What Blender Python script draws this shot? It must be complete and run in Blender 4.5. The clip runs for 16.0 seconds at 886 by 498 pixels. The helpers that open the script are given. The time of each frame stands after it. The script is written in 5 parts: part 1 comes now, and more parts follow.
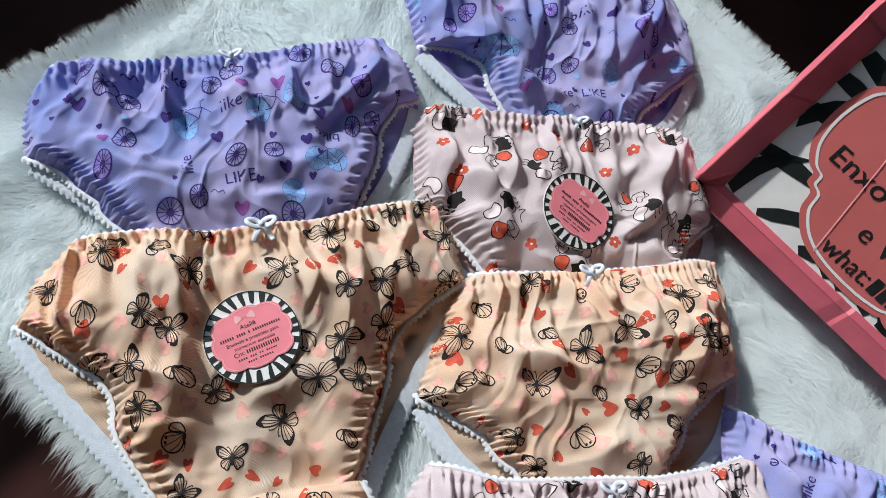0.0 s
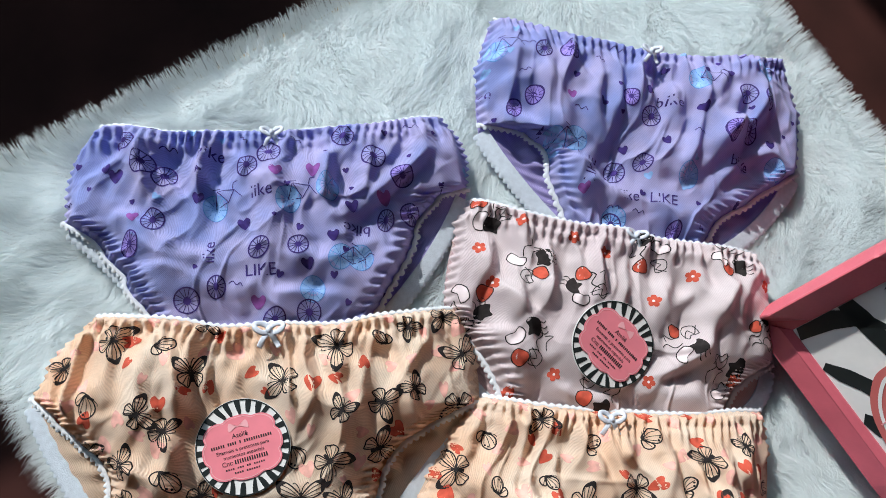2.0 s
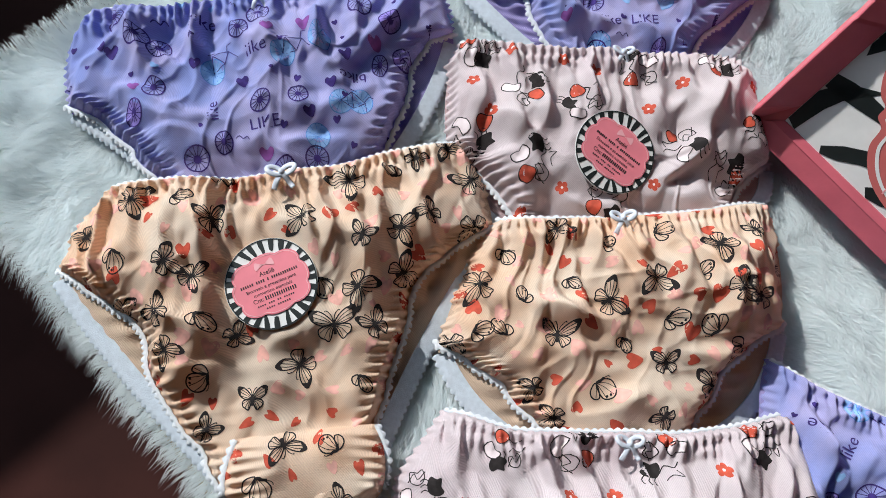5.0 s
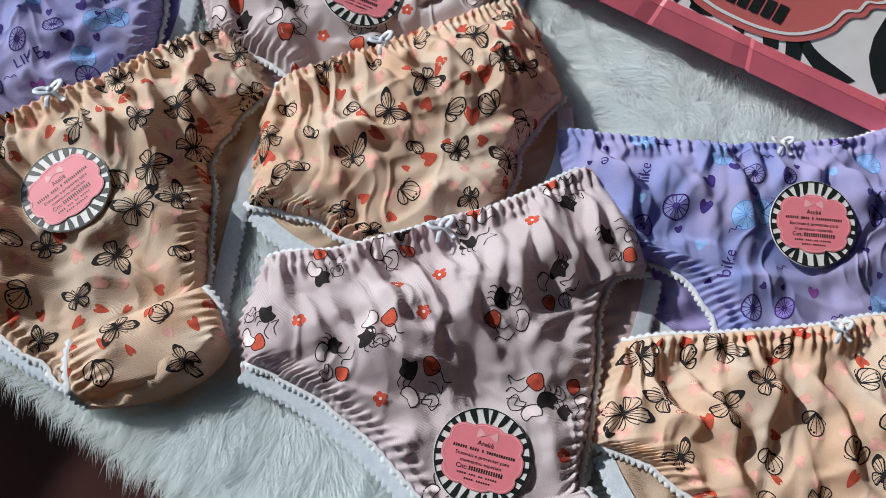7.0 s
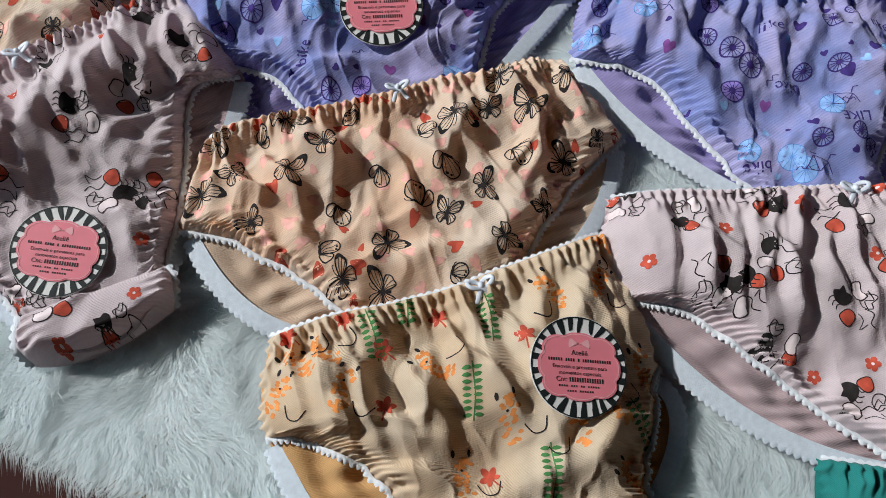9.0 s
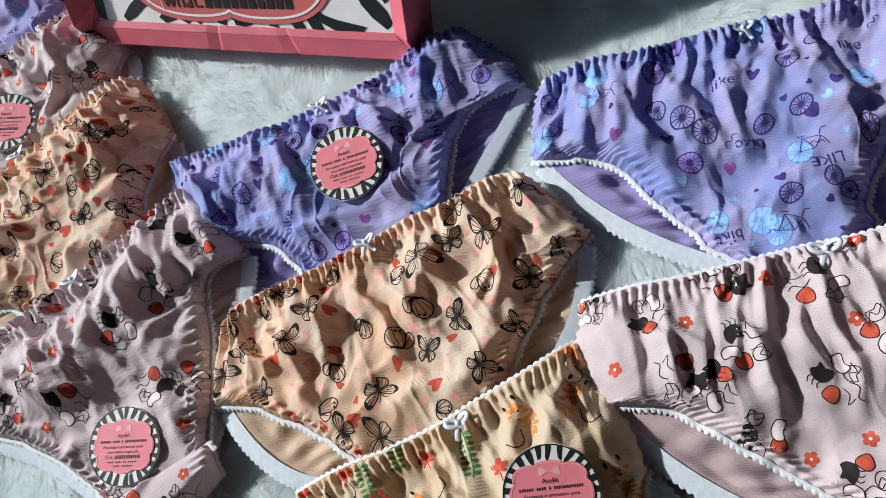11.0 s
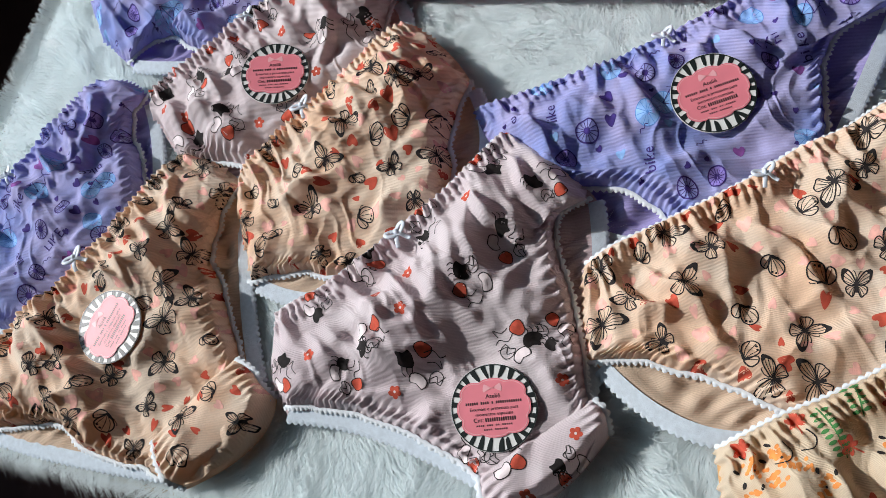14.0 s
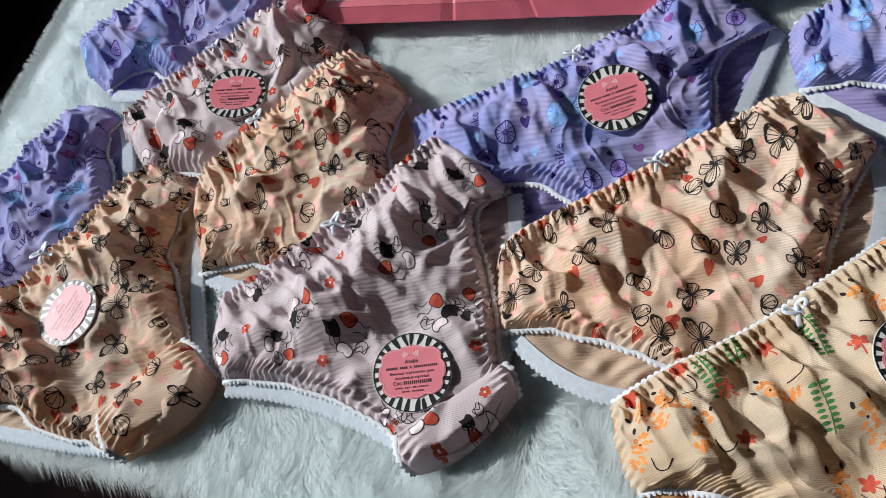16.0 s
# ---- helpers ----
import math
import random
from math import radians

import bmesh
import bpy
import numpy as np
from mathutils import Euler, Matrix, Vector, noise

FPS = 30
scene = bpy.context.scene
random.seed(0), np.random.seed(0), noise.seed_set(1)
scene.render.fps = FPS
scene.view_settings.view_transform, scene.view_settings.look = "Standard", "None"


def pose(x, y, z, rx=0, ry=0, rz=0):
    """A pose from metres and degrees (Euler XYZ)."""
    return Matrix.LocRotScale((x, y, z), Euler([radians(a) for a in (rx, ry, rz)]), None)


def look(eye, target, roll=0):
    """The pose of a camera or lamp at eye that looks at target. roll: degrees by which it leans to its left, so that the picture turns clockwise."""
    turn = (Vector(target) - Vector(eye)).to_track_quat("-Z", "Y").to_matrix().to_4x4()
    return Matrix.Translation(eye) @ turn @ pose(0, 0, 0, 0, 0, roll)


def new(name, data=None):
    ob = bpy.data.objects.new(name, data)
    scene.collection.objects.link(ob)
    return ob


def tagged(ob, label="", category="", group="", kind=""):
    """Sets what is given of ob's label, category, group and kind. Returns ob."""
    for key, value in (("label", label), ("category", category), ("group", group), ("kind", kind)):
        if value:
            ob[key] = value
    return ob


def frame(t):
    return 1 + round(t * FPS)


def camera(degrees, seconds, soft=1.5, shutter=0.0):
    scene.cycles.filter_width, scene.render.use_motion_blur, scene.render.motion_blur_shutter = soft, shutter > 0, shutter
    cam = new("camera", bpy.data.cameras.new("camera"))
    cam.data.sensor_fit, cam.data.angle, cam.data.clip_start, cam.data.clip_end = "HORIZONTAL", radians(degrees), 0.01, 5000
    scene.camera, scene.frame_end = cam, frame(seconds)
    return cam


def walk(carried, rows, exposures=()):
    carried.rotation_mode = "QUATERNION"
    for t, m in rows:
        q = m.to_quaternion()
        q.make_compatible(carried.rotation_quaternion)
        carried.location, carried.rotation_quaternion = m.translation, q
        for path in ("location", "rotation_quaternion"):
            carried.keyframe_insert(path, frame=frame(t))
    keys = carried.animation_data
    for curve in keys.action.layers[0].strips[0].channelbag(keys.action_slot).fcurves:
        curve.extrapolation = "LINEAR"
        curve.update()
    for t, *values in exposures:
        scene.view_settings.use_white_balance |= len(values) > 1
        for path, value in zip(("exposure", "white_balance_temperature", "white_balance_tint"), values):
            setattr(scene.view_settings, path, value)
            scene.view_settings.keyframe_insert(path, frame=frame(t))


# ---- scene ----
cam = camera(58.3, 16.0, soft=0.7)
PATH = [
    (0, (0.1209, 0.0377, 0.4472), (0.6448, 1.0998, -1.8668), 30.3),
    (0.5, (0.1183, 0.052, 0.4407), (0.6526, 1.1947, -1.833), 40.4),
    (1, (0.1326, 0.0975, 0.4459), (0.4914, 1.118, -1.9188), 33.8),
    (1.5, (0.1625, 0.1339, 0.4511), (0.3081, 0.8671, -2.0384), 23.8),
    (2, (0.1716, 0.1677, 0.4758), (0.2938, 0.8905, -2.0176), 22.6),
    (2.5, (0.1677, 0.1781, 0.4784), (0.2782, 0.9035, -2.015), 24.2),
    (3, (0.1677, 0.1729, 0.481), (0.2743, 0.8736, -2.0202), 24.8),
    (3.5, (0.1664, 0.1625, 0.481), (0.2678, 0.8398, -2.0267), 24.7),
    (4, (0.1677, 0.1456, 0.468), (0.2821, 0.8086, -2.0423), 25.5),
    (4.2, (0.1625, 0.1313, 0.468), (0.2899, 0.7761, -2.0475), 25.5),
    (6.3, (0.2145, -0.0117, 0.4394), (0.4394, 0.9191, -1.9773), 5.7),
    (6.5, (0.2184, -0.0195, 0.4394), (0.4745, 0.8996, -1.9799), 6.6),
    (7, (0.2574, -0.0702, 0.4407), (0.5668, 0.8411, -1.976), 5.6),
    (7.5, (0.2951, -0.1248, 0.4394), (0.6448, 0.767, -1.9773), 5.7),
    (8, (0.3471, -0.1937, 0.4368), (0.7345, 0.7124, -1.9682), 4.6),
    (8.5, (0.4017, -0.2392, 0.4277), (0.8463, 0.6734, -1.9656), 4.7),
    (8.7, (0.4069, -0.2535, 0.4199), (0.8749, 0.6448, -1.9747), 5.6),
    (10.8, (0.5616, -0.2548, 0.4563), (0.4745, 0.8411, -1.8993), -33.9),
    (11, (0.5733, -0.2522, 0.4628), (0.4147, 0.8983, -1.8642), -40.1),
    (11.5, (0.5941, -0.247, 0.468), (0.3601, 0.9685, -1.8187), -46.7),
    (12, (0.5902, -0.2353, 0.4732), (0.2834, 1.0296, -1.7784), -50.0),
    (12.5, (0.5538, -0.2197, 0.4758), (0.1807, 1.0686, -1.7511), -52.7),
    (13, (0.5044, -0.1976, 0.4849), (0.1222, 1.0751, -1.7511), -53.3),
    (13.5, (0.4225, -0.1612, 0.4719), (0.3146, 0.9412, -1.8798), -44.2),
    (14, (0.3432, -0.1508, 0.4745), (0.2756, 1.0088, -1.8525), -37.7),
    (14.5, (0.3172, -0.1755, 0.4745), (0.3172, 1.0855, -1.7992), -34.4),
    (15, (0.3172, -0.2223, 0.468), (0.4147, 1.1518, -1.7368), -30.8),
    (15.5, (0.325, -0.2444, 0.4667), (0.4407, 1.1414, -1.7303), -30.1),
    (16, (0.338, -0.2548, 0.4693), (0.4641, 1.1583, -1.7108), -29.7),
]
EXPOSURES = [(0, -0.27), (4.2, -0.27), (6.3, -0.34), (8.0, -0.52), (8.7, -0.51), (10.8, -0.14), (13.0, -0.15), (14.0, -0.28), (16.0, -0.35)]
walk(cam, [(t, look(eye, target, roll)) for t, eye, target, roll in PATH], EXPOSURES)

# ---------------------------------------------------------------- light
SUN_AZ = Vector((-0.74, 0.67, 0)).normalized()   # the window side of the room
SUN_EL = radians(36)
sun_way = Vector((SUN_AZ.x * math.cos(SUN_EL), SUN_AZ.y * math.cos(SUN_EL), math.sin(SUN_EL)))
world = bpy.data.worlds.new("sky")
scene.world = world
world.use_nodes = True
wn = world.node_tree.nodes
sky = wn.new("ShaderNodeTexSky")
sky.sky_type, sky.sun_disc, sky.sun_elevation = "NISHITA", False, SUN_EL
sky.sun_rotation = math.atan2(sun_way.x, sun_way.y)
wn["Background"].inputs["Strength"].default_value = 0.12
world.node_tree.links.new(sky.outputs["Color"], wn["Background"].inputs["Color"])
sun = new("sun", bpy.data.lights.new("sun", "SUN"))
sun.data.energy, sun.data.angle, sun.data.color = 5.0, radians(1.4), (1.0, 0.985, 0.97)
sun.matrix_world = look(sun_way * 5, (0, 0, 0))
# blue area lamp added in the opening, fill in place of sky light
window_light = new("window_light", bpy.data.lights.new("window_light", "AREA"))
window_light.data.shape, window_light.data.size, window_light.data.size_y = "RECTANGLE", 2.3, 1.7
window_light.data.energy, window_light.data.color = 16, (0.50, 0.79, 1.0)
MID = Vector((0.35, 0.1, 0))
window_light.matrix_world = look(MID + SUN_AZ * 1.62 + Vector((0, 0, 0.95)), MID + Vector((0, 0, 0.1)))


# ---------------------------------------------------------------- materials
def material(name, rough=0.8, metal=0.0):
    m = bpy.data.materials.new(name)
    m.use_nodes = True
    b = m.node_tree.nodes["Principled BSDF"]
    b.inputs["Roughness"].default_value, b.inputs["Metallic"].default_value = rough, metal
    return m, m.node_tree.nodes, m.node_tree.links, b


def ramp(nodes, links, fac, stops):
    r = nodes.new("ShaderNodeValToRGB")
    els = r.color_ramp.elements
    while len(els) < len(stops):
        els.new(0.5)
    for e, (p, c) in zip(els, stops):
        e.position, e.color = p, (*c, 1)
    links.new(fac, r.inputs["Fac"])
    return r.outputs["Color"]


def tone(c, k):
    return tuple(min(1.0, a * k) for a in c)


def noisy(name, color, rough=0.8, scale=60.0, spread=0.18, bump=0.2, fine=900.0, metal=0.0, sheen=0.0, dist=0.001):
    """A surface with stains at one scale and grain at another."""
    m, n, l, b = material(name, rough, metal)
    co = n.new("ShaderNodeTexCoord")
    big, small = n.new("ShaderNodeTexNoise"), n.new("ShaderNodeTexNoise")
    big.inputs["Scale"].default_value, small.inputs["Scale"].default_value = scale, fine
    big.inputs["Detail"].default_value = 4
    for t in (big, small):
        l.new(co.outputs["Object"], t.inputs["Vector"])
    l.new(ramp(n, l, big.outputs["Fac"], [(0.3, tone(color, 1 - spread)), (0.7, tone(color, 1 + spread))]), b.inputs["Base Color"])
    bm = n.new("ShaderNodeBump")
    bm.inputs["Strength"].default_value, bm.inputs["Distance"].default_value = bump, dist
    l.new(small.outputs["Fac"], bm.inputs["Height"])
    l.new(bm.outputs["Normal"], b.inputs["Normal"])
    b.inputs["Sheen Weight"].default_value = sheen
    if rough > 0.6:
        b.inputs["Specular IOR Level"].default_value = 0.2
    return m


def knit(name, color, second=None):
    """Fine cotton jersey: wales and courses a millimetre wide, faint tint changes, soft sheen."""
    m, n, l, b = material(name, 0.88)
    co = n.new("ShaderNodeTexCoord")
    w1, w2 = n.new("ShaderNodeTexWave"), n.new("ShaderNodeTexWave")
    w1.inputs["Scale"].default_value, w2.inputs["Scale"].default_value = 430, 390
    w2.bands_direction = "Y"
    w1.bands_direction = "DIAGONAL"                          # twill
    for w in (w1, w2):
        w.inputs["Distortion"].default_value, w.inputs["Detail"].default_value, w.inputs["Detail Scale"].default_value = 0.35, 2, 3
        l.new(co.outputs["Object"], w.inputs["Vector"])
    big = n.new("ShaderNodeTexNoise")
    big.inputs["Scale"].default_value, big.inputs["Detail"].default_value = 28, 3
    l.new(co.outputs["Object"], big.inputs["Vector"])
    c2 = second or tone(color, 0.9)
    col = ramp(n, l, big.outputs["Fac"], [(0.38, c2), (0.62, color)])
    mult = n.new("ShaderNodeMath")
    mult.operation = "MULTIPLY"
    l.new(w1.outputs["Fac"], mult.inputs[0])
    soft_course = n.new("ShaderNodeMapRange")
    soft_course.inputs["To Min"].default_value = 0.72
    l.new(w2.outputs["Fac"], soft_course.inputs["Value"])
    l.new(soft_course.outputs["Result"], mult.inputs[1])
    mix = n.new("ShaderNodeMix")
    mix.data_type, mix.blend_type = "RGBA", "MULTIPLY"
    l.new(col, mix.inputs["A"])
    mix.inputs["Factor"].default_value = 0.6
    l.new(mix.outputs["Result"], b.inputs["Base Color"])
    bm = n.new("ShaderNodeBump")
    bm.inputs["Strength"].default_value, bm.inputs["Distance"].default_value = 0.8, 0.0007
    fuzz = n.new("ShaderNodeTexNoise")
    fuzz.inputs["Scale"].default_value, fuzz.inputs["Detail"].default_value = 900, 3
    l.new(co.outputs["Object"], fuzz.inputs["Vector"])
    blend = n.new("ShaderNodeMix")
    blend.inputs["Factor"].default_value = 0.6
    l.new(mult.outputs[0], blend.inputs["A"])
    l.new(fuzz.outputs["Fac"], blend.inputs["B"])
    l.new(blend.outputs["Result"], bm.inputs["Height"])
    # low spots of the weave height are darkened in the base colour too
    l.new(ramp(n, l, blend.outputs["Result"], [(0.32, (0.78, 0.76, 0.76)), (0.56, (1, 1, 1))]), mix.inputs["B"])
    l.new(bm.outputs["Normal"], b.inputs["Normal"])
    b.inputs["Sheen Weight"].default_value, b.inputs["Sheen Roughness"].default_value = 0.12, 0.5
    b.inputs["Specular IOR Level"].default_value = 0.1
    thin = n.new("ShaderNodeBsdfTranslucent")                # light that comes through the thin cloth
    thin.inputs["Color"].default_value = (*[min(1.0, a ** 3 * 1.3) for a in color], 1)
    both = n.new("ShaderNodeMixShader")
    both.inputs["Fac"].default_value = 0.24
    l.new(b.outputs["BSDF"], both.inputs[1])
    l.new(thin.outputs["BSDF"], both.inputs[2])
    l.new(both.outputs["Shader"], n["Material Output"].inputs["Surface"])
    return m


# each *_IN cloth is a deeper-toned copy for the rear panel's inner face
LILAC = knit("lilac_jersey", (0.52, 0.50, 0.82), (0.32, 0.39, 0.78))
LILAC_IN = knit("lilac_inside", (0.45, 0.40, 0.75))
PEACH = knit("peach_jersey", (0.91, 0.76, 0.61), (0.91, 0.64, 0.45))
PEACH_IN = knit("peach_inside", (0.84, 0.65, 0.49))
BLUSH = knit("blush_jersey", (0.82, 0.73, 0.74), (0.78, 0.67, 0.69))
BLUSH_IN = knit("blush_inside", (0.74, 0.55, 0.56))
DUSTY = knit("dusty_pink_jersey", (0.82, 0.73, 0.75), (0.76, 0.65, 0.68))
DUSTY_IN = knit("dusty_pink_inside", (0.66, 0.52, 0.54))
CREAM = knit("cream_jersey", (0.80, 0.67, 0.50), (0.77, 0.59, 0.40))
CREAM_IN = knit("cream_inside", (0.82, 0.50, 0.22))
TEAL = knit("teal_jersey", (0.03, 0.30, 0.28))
LACE = noisy("white_elastic", (0.72, 0.76, 0.80), 0.8, 120, 0.08, 0.5, 1500, sheen=0.1)
BAND = noisy("ribbed_elastic", (0.60, 0.67, 0.74), 0.85, 300, 0.08, 0.7, 1500, dist=0.0005)
SATIN = noisy("white_satin", (0.66, 0.71, 0.79), 0.4, 200, 0.06, 0.15, 1400)
INK = noisy("black_print", (0.022, 0.018, 0.018), 0.85, 300, 0.3, 0.2, 1600)
GREYINK = noisy("slate_print", (0.05, 0.05, 0.06), 0.85, 300, 0.3, 0.2, 1600)
RED = noisy("coral_red_print", (0.52, 0.085, 0.05), 0.85, 200, 0.25, 0.2, 1600)
ROSE = noisy("soft_rose_print", (0.82, 0.43, 0.36), 0.85, 200, 0.2, 0.2, 1600)
VIOLET = noisy("dark_violet_print", (0.05, 0.03, 0.18), 0.85, 260, 0.35, 0.2, 1600)
SKYBLUE = noisy("sky_blue_print", (0.26, 0.45, 0.86), 0.85, 160, 0.3, 0.2, 1600)
MAGENTA = noisy("magenta_print", (0.24, 0.08, 0.32), 0.85, 160, 0.3, 0.2, 1600)
MIDVIOLET = noisy("mid_violet_print", (0.27, 0.21, 0.58), 0.85, 260, 0.35, 0.2, 1600)
DEEPBLUE = noisy("deep_blue_print", (0.10, 0.25, 0.62), 0.85, 260, 0.3, 0.2, 1600)
ORANGE = noisy("orange_print", (0.72, 0.26, 0.07), 0.85, 160, 0.25, 0.2, 1600)
GREEN = noisy("green_print", (0.06, 0.20, 0.06), 0.85, 160, 0.3, 0.2, 1600)
PALE = noisy("pale_print", (0.80, 0.69, 0.70), 0.85, 160, 0.1, 0.2, 1600)
CARD = noisy("white_card", (0.82, 0.82, 0.80), 0.45, 90, 0.04, 0.05, 600)
CARDINK = noisy("zebra_black", (0.015, 0.02, 0.02), 0.4, 90, 0.2, 0.05, 600)
CARDPINK = noisy("label_pink", (0.86, 0.25, 0.30), 0.42, 70, 0.07, 0.05, 600)
CARDROSE = noisy("label_light_pink", (0.90, 0.45, 0.48), 0.42, 70, 0.07, 0.05, 600)
FRAMEPINK = noisy("frame_pink_paper", (0.62, 0.13, 0.17), 0.45, 35, 0.12, 0.15, 500)
SIGNPINK = noisy("poster_coral", (0.60, 0.15, 0.14), 0.36, 14, 0.08, 0.08, 300)
FURBASE = noisy("rug_backing", (0.90, 0.93, 0.94), 0.95, 40, 0.15, 0.8, 500, dist=0.004)
BACKING = noisy("tan_rug_binding", (0.46, 0.33, 0.15), 0.9, 60, 0.2, 0.5, 700)
TABLEWOOD = noisy("dark_brown_wood", (0.016, 0.006, 0.005), 0.42, 7, 0.4, 0.15, 240)
FLOORWOOD = noisy("dark_floor", (0.045, 0.014, 0.011), 0.85, 4, 0.45, 0.2, 120)
WALLPAINT = noisy("dark_wall_paint", (0.06, 0.035, 0.028), 0.8, 3, 0.2, 0.2, 150)

m, n, l, b = material("white_fur", 0.75)
info = n.new("ShaderNodeNewGeometry")
l.new(ramp(n, l, info.outputs["Random Per Island"], [(0.0, (0.83, 0.90, 0.91)), (0.5, (0.88, 0.945, 0.95)), (1.0, (0.92, 0.96, 0.96))]), b.inputs["Base Color"])
b.inputs["Sheen Weight"].default_value = 0.1
b.inputs["Specular IOR Level"].default_value = 0.08
thin = n.new("ShaderNodeBsdfTranslucent")
thin.inputs["Color"].default_value = (0.93, 0.97, 0.98, 1)
both = n.new("ShaderNodeMixShader")
both.inputs["Fac"].default_value = 0.55
l.new(b.outputs["BSDF"], both.inputs[1])
l.new(thin.outputs["BSDF"], both.inputs[2])
l.new(both.outputs["Shader"], n["Material Output"].inputs["Surface"])
FUR = m


# ---------------------------------------------------------------- mesh helpers
def mesh_ob(name, verts, faces, mat, parent=None, label="", smooth=True):
    """Links one mesh object under parent; verts in world metres, moved into the parent's frame."""
    me = bpy.data.meshes.new(name)
    v = np.asarray(verts, dtype=float)
    if parent is not None:
        off = np.array(ORIGIN.get(parent.name, (0, 0, 0)))
        v = v - off
    me.from_pydata(v.tolist(), [], [tuple(f) for f in faces])
    me.materials.append(mat)
    if smooth:
        me.polygons.foreach_set("use_smooth", [True] * len(me.polygons))
    me.update()
    ob = new(name, me)
    if parent is not None:
        ob.parent = parent
        ORIGIN[ob.name] = ORIGIN.get(parent.name, (0, 0, 0))
    if label:
        tagged(ob, label=label)
    return ob


ORIGIN = {}


def root_at(name, place, label, category, group=""):
    e = new(name)
    e.empty_display_size = 0.02
    e.location = place
    ORIGIN[e.name] = tuple(place)
    return tagged(e, label=label, category=category, group=group)


def part(name, bm, mat, parent, label="", smooth=False):
    """Links a bmesh, in world metres, as one mesh object under a thing or a part."""
    bmesh.ops.recalc_face_normals(bm, faces=bm.faces)
    me = bpy.data.meshes.new(name)
    off = Vector(ORIGIN.get(parent.name, (0, 0, 0))) if parent else Vector()
    bmesh.ops.translate(bm, verts=bm.verts, vec=-off)
    bm.to_mesh(me)
    bm.free()
    me.materials.append(mat)
    if smooth:
        me.polygons.foreach_set("use_smooth", [True] * len(me.polygons))
    ob = new(name, me)
    if parent:
        ob.parent = parent
        ORIGIN[ob.name] = tuple(off)
    if label:
        tagged(ob, label=label)
    return ob


def block(size, m, bevel=0.0, seg=2):
    bm = bmesh.new()
    bmesh.ops.create_cube(bm, size=1)
    bmesh.ops.scale(bm, vec=size, verts=bm.verts)
    if bevel:
        bmesh.ops.bevel(bm, geom=bm.edges[:], offset=bevel, segments=seg, affect="EDGES")
    bmesh.ops.transform(bm, matrix=m, verts=bm.verts)
    return bm


def grid_faces(nv, nu, start=0, closed=False):
    f = []
    for j in range(nv - 1):
        for i in range(nu if closed else nu - 1):
            a, b2 = j * nu + i, j * nu + (i + 1) % nu
            f.append((start + a, start + a + nu, start + b2 + nu, start + b2))
    return f


def tube(path, ra, rb, sides=6, flat_up=True):
    """Verts and faces of a flattened tube along a path."""
    p = np.asarray(path, float)
    d = np.gradient(p, axis=0)
    d /= np.linalg.norm(d, axis=1)[:, None] + 1e-12
    up = np.array((0, 0, 1.0))
    side = np.cross(d, up)
    side /= np.linalg.norm(side, axis=1)[:, None] + 1e-9
    nor = np.cross(side, d)
    ra = np.broadcast_to(ra, len(p))
    rb = np.broadcast_to(rb, len(p))
    v = []
    for k in range(sides):
        a = 2 * math.pi * k / sides
        v.append(p + side * (math.cos(a) * ra)[:, None] + nor * (math.sin(a) * rb)[:, None])
    v = np.stack(v, 1).reshape(-1, 3)
    f = grid_faces(len(p), sides, closed=True)
    f.append(tuple(range(sides)))
    f.append(tuple(range((len(p) - 1) * sides, len(p) * sides))[::-1])
    return v, f


def join(pieces):
    vs, fs, k = [], [], 0
    for v, f in pieces:
        vs.append(np.asarray(v, float))
        fs += [tuple(i + k for i in q) for q in f]
        k += len(v)
    return np.concatenate(vs), fs


def vnoise(x, y, seed=0):
    """Smooth value noise in -1..1 over arrays."""
    xi, yi = np.floor(x).astype(np.int64), np.floor(y).astype(np.int64)
    fx, fy = x - xi, y - yi
    fx, fy = fx * fx * (3 - 2 * fx), fy * fy * (3 - 2 * fy)

    def h(a, b2):
        q = (a * 374761393 + b2 * 668265263 + seed * 974634777) & 0x7FFFFFFF
        q = ((q ^ (q >> 13)) * 1274126177) & 0x7FFFFFFF
        return ((q ^ (q >> 16)) & 0xFFFF) / 32767.5 - 1
    a, b2, c, d = h(xi, yi), h(xi + 1, yi), h(xi, yi + 1), h(xi + 1, yi + 1)
    return (a * (1 - fx) + b2 * fx) * (1 - fy) + (c * (1 - fx) + d * fx) * fy


def smooth01(t):
    t = np.clip(t, 0, 1)
    return t * t * (3 - 2 * t)


# ---------------------------------------------------------------- the room and the table
E1, E2 = Vector((1, -1, 0)).normalized(), Vector((1, 1, 0)).normalized()   # along and across the rug


def at_rug(p, q, z=0.0):
    return E1 * p + E2 * q + Vector((0, 0, z))


ROOM = pose(MID.x, MID.y, 0, 0, 0, math.degrees(math.atan2(SUN_AZ.y, SUN_AZ.x)))   # its x axis points to the window
FLOOR_Z = -0.78


def setting(name, size, place, mat, label, bevel=0.0):
    ob = part(name, block(size, ROOM @ pose(*place), bevel), mat, None, label)
    return tagged(ob, kind="structure")


